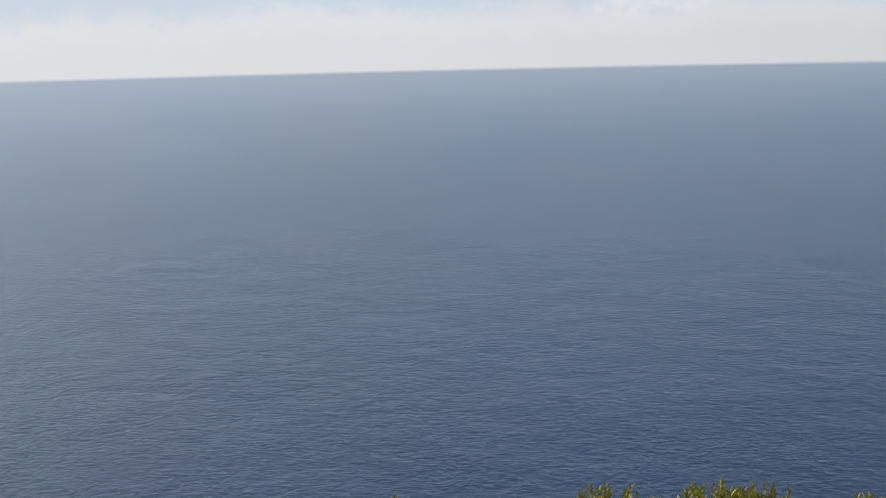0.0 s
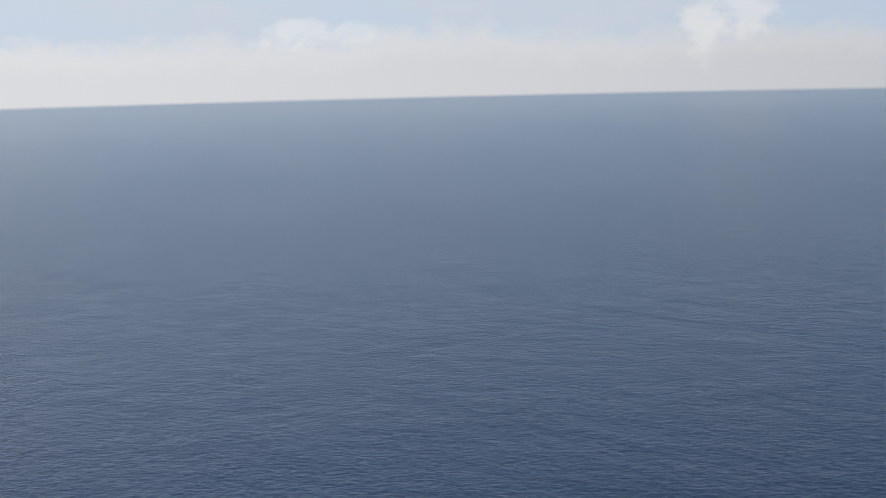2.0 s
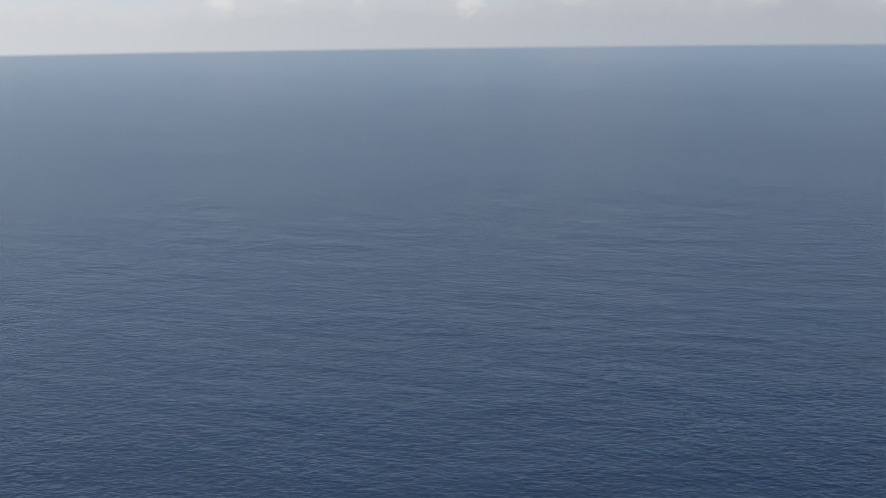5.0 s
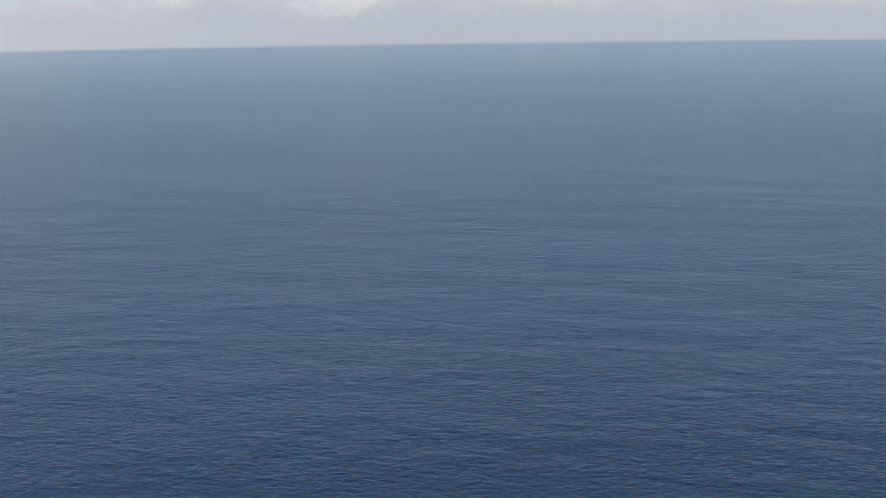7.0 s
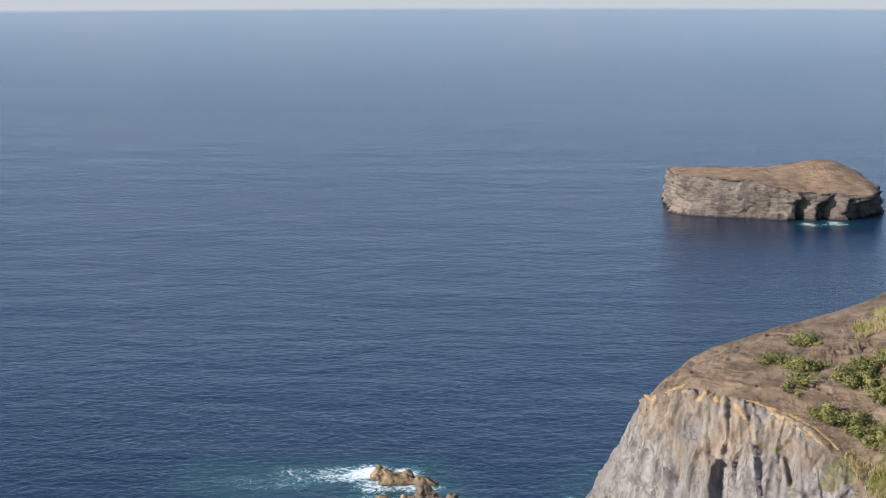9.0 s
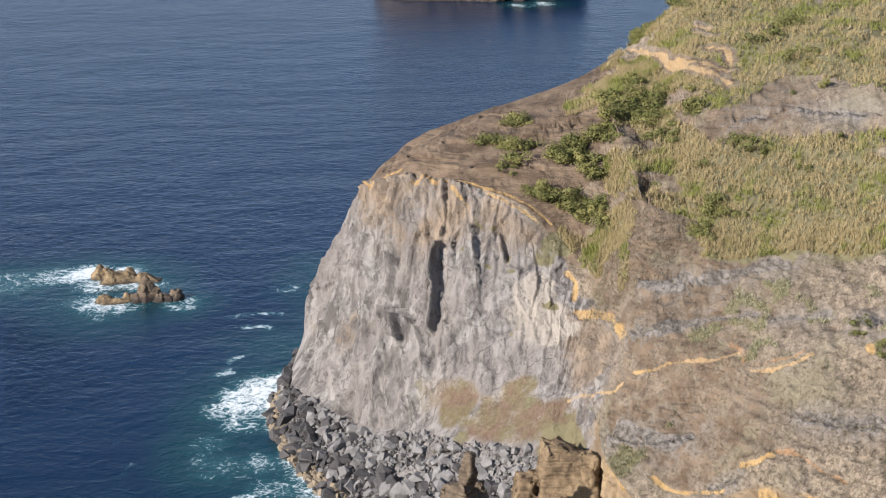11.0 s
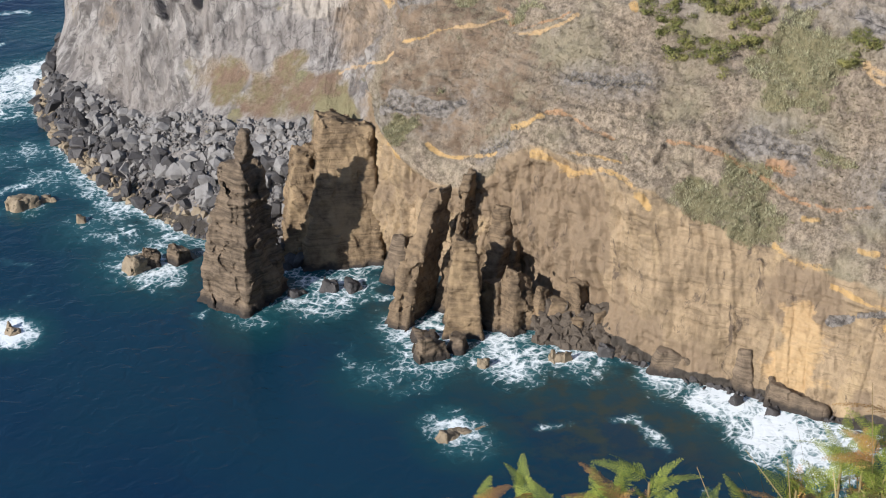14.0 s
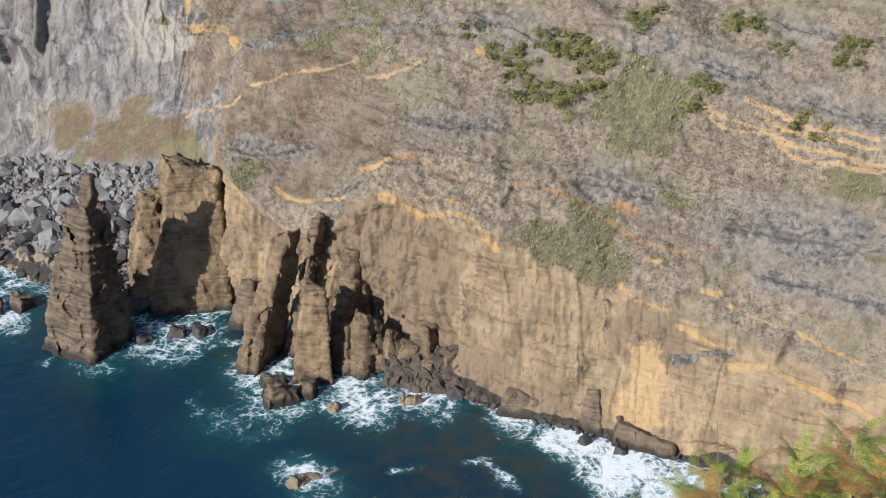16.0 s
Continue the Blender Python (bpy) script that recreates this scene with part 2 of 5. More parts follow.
def water_material():
    n = Nodes("sea_water")
    shallow, white, reef = n.attr("coast")[:3]
    swell = n.noise(0.07, 2, 0.5, n.scaled((1.0, 1.2, 1.0)), 0.3)
    roll = n.noise(0.014, 3, 0.55, n.scaled((1.0, 1.5, 1.0)), 0.3)
    chop = n.noise(0.28, 2.5, 0.55, n.scaled((1.0, 1.1, 1.0)), 0.6)
    ripples = n.noise(0.8, 2, 0.5)
    lanes = n.ramp(n.noise(0.0035, 5, 0.62, n.scaled((0.7, 1.6, 1.0)), 0.9), 0.34, 0.68)
    slicks = n.ramp(n.noise(0.0011, 5, 0.6, n.scaled((0.6, 1.8, 1.0)), 1.2), 0.36, 0.66)
    open_sea = n.t.nodes.new("ShaderNodeVectorMath")
    open_sea.operation = "LENGTH"
    n.put(open_sea.inputs[0], n.pos)
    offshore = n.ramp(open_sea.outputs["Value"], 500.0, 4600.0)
    height = n.math("ADD", n.math("ADD", n.math("MULTIPLY", swell, 0.30), n.math("MULTIPLY", roll, 1.0)), n.math("ADD", n.math("MULTIPLY", chop, 0.40), n.math("MULTIPLY", ripples, 0.09)))
    wind = n.math("SUBTRACT", n.math("ADD", n.math("MULTIPLY", lanes, 0.36), n.math("MULTIPLY", slicks, 0.42)), n.math("MULTIPLY", offshore, 0.86))
    rim = n.ramp(open_sea.outputs["Value"], 3400.0, 4950.0)
    height = n.math("MULTIPLY", height, n.math("MULTIPLY", n.math("ADD", wind, 0.86), n.math("SUBTRACT", n.math("ADD", 0.5, n.math("MULTIPLY", n.ramp(open_sea.outputs["Value"], 250.0, 620.0), 0.5)), n.math("MULTIPLY", rim, 0.6))))
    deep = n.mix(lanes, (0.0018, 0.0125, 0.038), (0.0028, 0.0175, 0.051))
    # distance haze painted into the base colour: paler, bluer water offshore
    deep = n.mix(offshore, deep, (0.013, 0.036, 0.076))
    col = n.mix(shallow, deep, (0.008, 0.043, 0.052))
    rocks = n.math("MULTIPLY", reef, n.ramp(n.noise(0.22, 5, 0.65), 0.42, 0.62))
    col = n.mix(rocks, col, (0.022, 0.036, 0.034))
    lace = n.ramp(n.cells(0.75, n.scaled((1, 1, 1), n.pos), "DISTANCE_TO_EDGE"), 0.18, 0.0)
    torn = n.math("SUBTRACT", n.noise(0.24, 8, 0.70, None, 1.6), 0.5)
    foam = n.ramp(n.math("ADD", white, n.math("ADD", n.math("MULTIPLY", torn, 1.45), n.math("MULTIPLY", lace, 0.14))), 0.50, 0.85)
    haze = n.ramp(n.math("ADD", white, n.math("MULTIPLY", torn, 0.8)), 0.18, 0.8)
    col = n.mix(n.math("MULTIPLY", haze, 0.6), col, (0.07, 0.22, 0.24))
    col = n.mix(foam, col, (0.74, 0.78, 0.79))
    rough = n.math("ADD", n.math("MULTIPLY", foam, 0.5), n.math("SUBTRACT", 0.25, n.math("MULTIPLY", offshore, 0.08)))
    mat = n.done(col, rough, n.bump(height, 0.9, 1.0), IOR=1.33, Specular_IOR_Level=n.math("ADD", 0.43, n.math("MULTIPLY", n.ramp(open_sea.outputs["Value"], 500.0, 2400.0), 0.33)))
    # the last stretch before the horizon turns transparent, imitating haze over the sea's edge
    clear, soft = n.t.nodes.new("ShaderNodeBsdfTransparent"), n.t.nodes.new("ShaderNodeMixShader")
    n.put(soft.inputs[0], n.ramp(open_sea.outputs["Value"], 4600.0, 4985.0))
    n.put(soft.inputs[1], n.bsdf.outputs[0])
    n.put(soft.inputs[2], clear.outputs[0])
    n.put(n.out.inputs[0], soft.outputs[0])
    return mat


def land_material():
    n = Nodes("cliff_ground")
    grey, tuff, green = n.attr("region")[:3]
    yellow, red, cream = n.attr("strata")[:3]
    basalt, cap, wet = n.attr("stone")[:3]
    warm, pale, brown = n.attr("tint")[:3]
    fine = n.noise(1.8, 5, 0.7)
    speck = n.noise(0.7, 7, 0.75)
    broad = n.noise(0.07, 5, 0.6)
    edge = n.math("MULTIPLY", n.math("SUBTRACT", n.noise(0.35, 6, 0.7), 0.5), 1.1)

    def mask(m, lo=0.38, hi=0.62, much=1.0):
        return n.ramp(n.math("ADD", m, n.math("MULTIPLY", edge, much)), lo, hi)

    frayed = n.math("ADD", edge, n.math("MULTIPLY", n.math("SUBTRACT", n.noise(1.6, 5, 0.7, n.scaled((0.6, 0.6, 1.6))), 0.5), 1.5))

    def worn(m):
        return n.math("MULTIPLY", n.ramp(n.math("ADD", m, frayed), 0.34, 0.92), n.ramp(m, 0.02, 0.3))

    strata = n.noise(1.0, 6, 0.68, n.scaled((0.10, 0.10, 1.1)), 0.7)
    use = n.attr("use")
    soil = n.mix(n.ramp(n.math("ADD", n.math("MULTIPLY", speck, 0.55), n.math("MULTIPLY", n.noise(2.6, 6, 0.75), 0.45)), 0.40, 0.58), (0.13, 0.103, 0.077), (0.335, 0.272, 0.20))
    soil = n.mix(n.math("MULTIPLY", n.ramp(strata, 0.45, 0.33), 0.12), soil, (0.075, 0.06, 0.05))
    soil = n.mix(n.math("MULTIPLY", n.ramp(n.noise(0.05, 4, 0.6, None, 0.6), 0.46, 0.62), 0.4), soil, n.mix(n.ramp(fine, 0.35, 0.65), (0.13, 0.10, 0.074), (0.27, 0.215, 0.165)))
    soil = n.mix(n.math("MULTIPLY", n.ramp(n.noise(0.95, 5, 0.7), 0.58, 0.66), 0.55), soil, (0.075, 0.064, 0.042))
    soil = n.mix(n.math("MULTIPLY", n.ramp(broad, 0.45, 0.68), 0.7), soil, n.mix(fine, (0.16, 0.145, 0.09), (0.26, 0.23, 0.155)))
    soil = n.mix(n.math("MULTIPLY", n.ramp(n.noise(0.11, 6, 0.7, None, 0.8), 0.52, 0.68), 0.3), soil, n.mix(n.ramp(fine, 0.35, 0.65), (0.18, 0.152, 0.125), (0.36, 0.31, 0.26)))
    stretched = n.scaled((1, 1, 0.25))
    g = n.mix(n.ramp(n.noise(0.28, 7, 0.70, stretched, 0.5), 0.40, 0.61), (0.125, 0.112, 0.104), (0.335, 0.312, 0.288))
    g = n.mix(n.math("MULTIPLY", n.ramp(n.noise(0.06, 4, 0.6), 0.40, 0.62), 0.7), g, n.mix(fine, (0.19, 0.168, 0.152), (0.31, 0.278, 0.252)))
    g = n.mix(n.ramp(n.noise(0.8, 6, 0.75, n.scaled((1, 1, 0.12)), 0.6), 0.42, 0.32), g, (0.085, 0.078, 0.075))
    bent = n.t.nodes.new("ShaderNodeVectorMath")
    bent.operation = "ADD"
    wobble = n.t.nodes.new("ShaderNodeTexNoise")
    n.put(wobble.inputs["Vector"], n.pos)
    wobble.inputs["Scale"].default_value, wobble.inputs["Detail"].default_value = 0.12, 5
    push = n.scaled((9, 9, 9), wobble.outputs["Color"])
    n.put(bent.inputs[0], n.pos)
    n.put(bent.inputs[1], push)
    soil = n.mix(n.math("MULTIPLY", n.ramp(n.math("ADD", use[2], edge), 0.35, 0.95), 0.45), soil, n.mix(n.ramp(n.noise(0.8, 8, 0.75), 0.34, 0.66), (0.11, 0.098, 0.086), (0.31, 0.28, 0.25)))
    soil = n.mix(n.math("MULTIPLY", n.ramp(n.math("ADD", use[1], n.math("MULTIPLY", frayed, 0.9)), 0.3, 0.9), 0.8), soil, n.mix(n.ramp(n.noise(0.16, 6, 0.7), 0.40, 0.60), n.mix(speck, (0.10, 0.064, 0.045), (0.20, 0.128, 0.086)), n.mix(fine, (0.105, 0.088, 0.042), (0.19, 0.158, 0.078))))
    # dark joints: rock colour, and crack shade painted in where relief shows weakly
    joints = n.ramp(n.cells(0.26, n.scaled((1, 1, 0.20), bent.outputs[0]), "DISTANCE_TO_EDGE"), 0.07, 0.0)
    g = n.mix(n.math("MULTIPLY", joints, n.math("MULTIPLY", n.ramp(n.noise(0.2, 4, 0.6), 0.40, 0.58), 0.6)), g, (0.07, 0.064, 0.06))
    g = n.mix(mask(warm, 0.1, 0.95, 1.3), g, n.mix(n.ramp(n.noise(0.3, 7, 0.72, stretched, 0.6), 0.34, 0.66), (0.155, 0.118, 0.086), (0.355, 0.275, 0.198)))
    g = n.mix(mask(pale, 0.35, 0.7, 1.2), g, n.mix(n.noise(0.4, 6, 0.7, stretched, 0.6), (0.27, 0.235, 0.195), (0.46, 0.41, 0.35)))
    layers = n.math("ADD", n.math("MULTIPLY", n.noise(0.9, 5, 0.62, n.scaled((0.10, 0.10, 1.0)), 0.5), 0.22), n.math("MULTIPLY", n.noise(0.2, 7, 0.72, n.scaled((1, 1, 0.5))), 0.78))
    t = n.mix(n.ramp(layers, 0.3, 0.7), (0.18, 0.133, 0.085), (0.40, 0.298, 0.186))
    t = n.mix(n.ramp(n.noise(0.10, 5, 0.65, n.scaled((1, 1, 0.35)), 0.8), 0.50, 0.66), t, n.mix(fine, (0.32, 0.232, 0.13), (0.47, 0.352, 0.21)))
    t = n.mix(n.math("MULTIPLY", n.ramp(strata, 0.46, 0.34), 0.5), t, (0.12, 0.088, 0.058))
    t = n.mix(mask(brown, 0.3, 0.8, 1.2), t, n.mix(speck, (0.14, 0.104, 0.07), (0.315, 0.232, 0.152)))
    t = n.mix(n.ramp(n.noise(0.35, 6, 0.7, n.scaled((1, 1, 0.3)), 0.8), 0.43, 0.33), t, (0.12, 0.09, 0.065))
    b = n.mix(n.ramp(n.noise(0.9, 8, 0.78, n.scaled((0.8, 0.8, 1.0)), 0.3), 0.36, 0.64), (0.08, 0.071, 0.062), (0.27, 0.243, 0.216))
    dark = n.mix(n.ramp(n.noise(0.28, 6, 0.66, n.scaled((0.5, 0.5, 1.6))), 0.3, 0.7), (0.11, 0.078, 0.053), (0.235, 0.172, 0.118))
    grass = n.mix(n.ramp(speck, 0.3, 0.7), (0.10, 0.092, 0.048), (0.22, 0.195, 0.115))
    grass = n.mix(n.ramp(broad, 0.45, 0.6), grass, n.mix(fine, (0.125, 0.115, 0.055), (0.26, 0.222, 0.135)))
    col = n.mix(mask(cap), soil, dark)
    col = n.mix(n.math("MULTIPLY", mask(cap), n.math("MULTIPLY", n.ramp(strata, 0.47, 0.35), 0.7)), col, (0.065, 0.054, 0.046))
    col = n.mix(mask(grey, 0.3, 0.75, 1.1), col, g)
    col = n.mix(mask(tuff, much=0.7), col, t)
    col = n.mix(mask(basalt), col, b)
    col = n.mix(mask(green), col, grass)
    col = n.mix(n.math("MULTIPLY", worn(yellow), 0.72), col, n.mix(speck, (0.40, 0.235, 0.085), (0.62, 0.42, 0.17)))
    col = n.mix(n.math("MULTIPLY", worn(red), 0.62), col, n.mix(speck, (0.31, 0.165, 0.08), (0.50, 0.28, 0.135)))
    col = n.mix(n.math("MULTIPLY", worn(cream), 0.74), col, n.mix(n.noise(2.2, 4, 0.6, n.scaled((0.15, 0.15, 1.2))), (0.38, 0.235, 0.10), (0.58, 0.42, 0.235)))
    col = n.mix(mask(use[0], 0.4, 0.6, 0.5), col, n.mix(n.noise(0.25, 6, 0.7), (0.21, 0.18, 0.08), (0.37, 0.30, 0.145)))
    col = n.mix(mask(wet, 0.4, 0.6, 0.5), col, n.mix(fine, (0.035, 0.030, 0.026), (0.09, 0.078, 0.065)))
    tall = n.math("ADD", n.math("MULTIPLY", speck, 1.0), n.math("ADD", n.math("MULTIPLY", fine, 0.35), n.math("MULTIPLY", n.noise(0.45, 7, 0.75, stretched, 0.8), n.math("MULTIPLY", grey, 1.2))))
    tall = n.math("ADD", tall, n.math("MULTIPLY", n.noise(4.5, 4, 0.65), 0.12))
    tall = n.math("ADD", tall, n.math("MULTIPLY", strata, n.math("ADD", n.math("MULTIPLY", tuff, 0.35), 0.15)))
    return n.done(col, 0.95, n.bump(tall, 0.8, 0.7), Specular_IOR_Level=0.15)


def rock_material(name, dark, light, scale=0.3, lines=0.0, depth=0.4, wet=0.0, stain=None):
    """wet: height up to which the sea keeps the rock dark."""
    n = Nodes(name)
    f = n.noise(scale, 8, 0.72)
    if lines:
        f = n.math("ADD", n.math("MULTIPLY", f, 1 - lines), n.math("MULTIPLY", n.noise(1.0, 5, 0.65, n.scaled((0.16, 0.16, 2.1)), 0.6), lines))
    col = n.mix(n.ramp(f, 0.36, 0.64), dark, light)
    gaps = n.math("MULTIPLY", n.ramp(n.cells(scale * 1.1, n.scaled((1, 1, 0.55)), "DISTANCE_TO_EDGE"), 0.05, 0.0), n.ramp(n.noise(scale, 3, 0.6), 0.48, 0.6))
    col = n.mix(n.math("MULTIPLY", gaps, 0.10), col, tuple(0.35 * c for c in dark))
    if stain:
        col = n.mix(n.math("MULTIPLY", n.ramp(n.noise(scale * 0.4, 4, 0.6), 0.5, 0.66), 0.7), col, stain)
    if wet:
        sep = n.t.nodes.new("ShaderNodeSeparateXYZ")
        n.put(sep.inputs[0], n.pos)
        col = n.mix(n.ramp(n.math("ADD", sep.outputs[2], n.math("MULTIPLY", n.math("SUBTRACT", n.noise(0.6, 4), 0.5), 2.5)), wet + 0.8, wet - 0.8), col, (0.045, 0.038, 0.033))
    return n.done(col, 0.93, n.bump(n.math("SUBTRACT", n.math("ADD", f, n.math("MULTIPLY", n.noise(scale * 6, 6, 0.7), 0.45)), n.math("MULTIPLY", gaps, 0.12)), 0.9, depth), Specular_IOR_Level=0.2)


def boulder_material(name, dark, light, rough=0.9):
    n = Nodes(name)
    col = n.mix(n.noise(0.9, 7, 0.7), dark, light)
    tone = n.math("ADD", n.math("MULTIPLY", n.random(), 0.5), n.math("MULTIPLY", n.island(), 0.5))
    col = n.mix(n.math("MULTIPLY", tone, 0.4), col, dark)
    return n.done(col, rough, n.bump(n.noise(2.5, 7, 0.7), 0.9, 0.25), Specular_IOR_Level=0.25)


def leaf_material(name, dark, light, dry=None, dry_share=0.3):
    n = Nodes(name)
    r = n.island()
    col = n.mix(r, dark, light)
    if dry:
        col = n.mix(n.ramp(n.math("ADD", n.noise(0.10, 5, 0.65), n.math("MULTIPLY", n.math("SUBTRACT", n.random(), 0.5), 0.3)), 0.62 - dry_share * 0.4, 0.75 - dry_share * 0.4), col, dry)
    col = n.mix(n.math("MULTIPLY", n.noise(3.0, 4, 0.6), 0.3), col, dark)
    return n.done(col, 0.75, None, Specular_IOR_Level=0.25, Subsurface_Weight=0.0)


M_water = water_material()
M_land = land_material()
M_stack = rock_material("layered_tuff", (0.07, 0.054, 0.039), (0.215, 0.162, 0.112), 0.35, 0.5, 0.6, 1.2)
M_tan = rock_material("tan_tuff", (0.09, 0.064, 0.040), (0.275, 0.196, 0.116), 0.35, 0.45, 0.6, 0.9, (0.34, 0.245, 0.14))
M_brown = rock_material("brown_tuff", (0.075, 0.055, 0.037), (0.235, 0.17, 0.106), 0.35, 0.35, 0.6, 0.9, (0.28, 0.20, 0.12))
M_islet = rock_material("islet_rock", (0.07, 0.057, 0.049), (0.225, 0.184, 0.15), 0.10, 0.45, 1.8, 1.0, (0.26, 0.212, 0.17))
M_islet_top = rock_material("dry_turf", (0.15, 0.098, 0.062), (0.31, 0.212, 0.132), 0.16, 0.25, 1.2)
M_reef = rock_material("reef_rock", (0.085, 0.066, 0.048), (0.34, 0.245, 0.135), 0.5, 0.1, 0.4, 0.4)
M_grey = boulder_material("grey_boulder", (0.105, 0.099, 0.094), (0.37, 0.352, 0.334))
M_dark = boulder_material("wet_basalt", (0.035, 0.033, 0.033), (0.12, 0.11, 0.105), 0.6)
M_ochre = boulder_material("ochre_boulder", (0.15, 0.118, 0.08), (0.36, 0.29, 0.20))
M_cobble = boulder_material("brown_cobble", (0.045, 0.037, 0.030), (0.165, 0.132, 0.10))
M_scrub = leaf_material("dry_scrub", (0.12, 0.10, 0.068), (0.36, 0.30, 0.21), (0.24, 0.22, 0.12), 0.5)
M_reed = leaf_material("cane_leaves", (0.11, 0.13, 0.028), (0.36, 0.36, 0.105), (0.42, 0.33, 0.18), 0.38)
M_grass = leaf_material("dull_grass", (0.22, 0.21, 0.12), (0.50, 0.47, 0.30), (0.46, 0.41, 0.27), 0.4)
M_bush = leaf_material("bush_leaves", (0.075, 0.083, 0.024), (0.19, 0.185, 0.06), (0.23, 0.21, 0.07), 0.4)
M_fern = leaf_material("fern_leaves", (0.08, 0.115, 0.016), (0.34, 0.36, 0.06))
M_fern_dry = leaf_material("dry_fern_leaves", (0.22, 0.11, 0.035), (0.45, 0.26, 0.08))
M_stem = leaf_material("fern_stems", (0.14, 0.10, 0.04), (0.33, 0.27, 0.13))
M_litter = leaf_material("bank_leaves", (0.075, 0.08, 0.025), (0.29, 0.29, 0.085), (0.33, 0.18, 0.075), 0.4)
M_heath = leaf_material("heather_leaves", (0.26, 0.235, 0.025), (0.72, 0.64, 0.09))
M_earth = rock_material("brown_earth", (0.06, 0.05, 0.03), (0.16, 0.13, 0.08), 1.2)

# ================= land =================
STATIONS = list(range(17))
SHORE = [(7.5, 475), (4.6, 403), (3.4, 362), (4.9, 326), (8.5, 294), (12.2, 280), (14.8, 281), (18, 268), (21.5, 256), (25.5, 244), (30, 237), (33, 233), (38, 228), (55, 215), (75, 190), (100, 150), (140, 115)]
FOOT = [(8, 470, 5), (4.72, 399, 16), (5.0, 376, 9), (6.6, 340, 8), (10.2, 326, 19), (13.2, 312, 23), (14.9, 283, 6), (18, 269.5, 5), (21.5, 261.0, 5), (25.5, 245.5, 5), (30, 238.5, 5), (33, 234.5, 5), (38, 229.5, 5), (55, 219, 10), (75, 194, 12), (100, 154, 15), (140, 119, 15)]
EDGE = [(10.0, 462, 22), (6.8, 386, 48), (7.2, 373, 53), (8.9, 362, 57), (12.0, 352, 53), (14.4, 335, 37), (15.2, 289, 24), (18, 273, 17), (21.5, 264.5, 28.3), (25.5, 252, 26), (30, 245, 20), (33.5, 240, 17.5), (38, 234, 16.5), (55, 230, 40), (75, 205, 60), (100, 165, 70), (140, 130, 75)]
TERRACE = [(10.4, 458, 24), (7.4, 389, 51), (8.0, 380, 56), (9.5, 372, 60), (12.6, 366, 60), (15.2, 352, 54), (16.2, 306, 39), (18, 298, 39), (21.5, 292, 44), (25.5, 285, 48), (30, 278, 49), (33.5, 272, 48), (38, 264, 48), (55, 250, 70), (75, 225, 85), (100, 180, 95), (140, 140, 98)]
LEDGE = [(10.8, 456, 29), (8.0, 392, 54), (9.0, 389, 58), (10.5, 386, 62.5), (13, 382, 65), (15.3, 378, 68), (16.6, 340, 58), (18.2, 330, 54), (22, 325, 57), (26, 318, 61), (30, 312, 64), (34, 305, 66), (40, 300, 72), (55, 285, 90), (75, 250, 105), (100, 195, 115), (140, 150, 118)]
REEDS = [(11.2, 454, 33), (8.3, 393, 56), (9.5, 393, 60), (10.9, 394, 63), (13.5, 400, 66), (15.7, 408, 70), (16.9, 395, 70), (18.3, 375, 70), (22, 370, 73), (26, 365, 76), (30, 360, 79), (34, 355, 82), (40, 345, 87), (55, 320, 105), (75, 280, 120), (100, 215, 130), (140, 165, 132)]
RIM = [(11.6, 452, 37), (8.5, 393, 56), (10, 397, 61), (11.2, 402, 63), (14, 422, 66), (15.8, 438, 71.5), (16.6, 442, 76), (18.0, 445, 84.5), (21.5, 438, 86), (25.5, 434, 87), (30, 430, 89), (34, 425, 91), (40, 415, 97), (55, 390, 116), (75, 340, 132), (100, 260, 142), (140, 200, 145)]
PLATEAU = [(14, 470, 34), (11, 430, 48), (12, 430, 52), (13, 440, 54), (15.5, 470, 58), (17, 490, 62), (17.6, 470, 77), (19, 480, 83.2), (22, 472, 84.6), (26, 490, 85), (30, 512, 88), (34, 512, 92), (40, 510, 98), (55, 500, 118), (75, 480, 134), (100, 420, 143), (140, 360, 146)]


def coast_levels(u):
    lines = [[(a, r - 10, -6) for a, r in SHORE], [(a, r, 0.0) for a, r in SHORE], FOOT, EDGE, TERRACE, LEDGE, REEDS, RIM, PLATEAU]
    return np.stack([spline(STATIONS, [polar(*p) for p in line], u) for line in lines], 1)


def coast_points():
    u = np.concatenate([np.linspace(0, 1, 40)[:-1], np.linspace(1, 12.4, 1080)[:-1], np.linspace(12.4, 16, 50)])
    levels = coast_levels(u)
    counts = [6, 28, 100, 86, 66, 46, 48, 20]
    v = np.concatenate([[0.0]] + [k + np.linspace(0, 1, c + 1)[1:] for k, c in enumerate(counts)])
    k = np.clip(v.astype(int), 0, 7)
    w = (v - k)[None, :, None]
    return u, v, levels[:, k] * (1 - w) + levels[:, k + 1] * w


def on_coast(u, v):
    """Places on the undisturbed slope: u along the coast, v up it."""
    u, v = np.atleast_1d(np.asarray(u, float)), np.atleast_1d(np.asarray(v, float))
    levels = coast_levels(u)
    k = np.clip(v.astype(int), 0, 7)
    w = (v - k)[:, None]
    i = np.arange(len(u))
    return levels[i, k] * (1 - w) + levels[i, k + 1] * w


def course(pairs, width):
    pairs = np.asarray(pairs, float)
    reach = np.sqrt((np.diff(on_coast(pairs[:, 0], pairs[:, 1]), axis=0) ** 2).sum(-1)).sum()
    n = int(np.clip(reach / (0.6 * width), 12, 160))
    k = np.linspace(0, len(pairs) - 1, n)
    i = np.clip(k.astype(int), 0, len(pairs) - 2)
    w = (k - i)[:, None]
    q = pairs[i] * (1 - w) + pairs[i + 1] * w
    return on_coast(q[:, 0], q[:, 1]), q


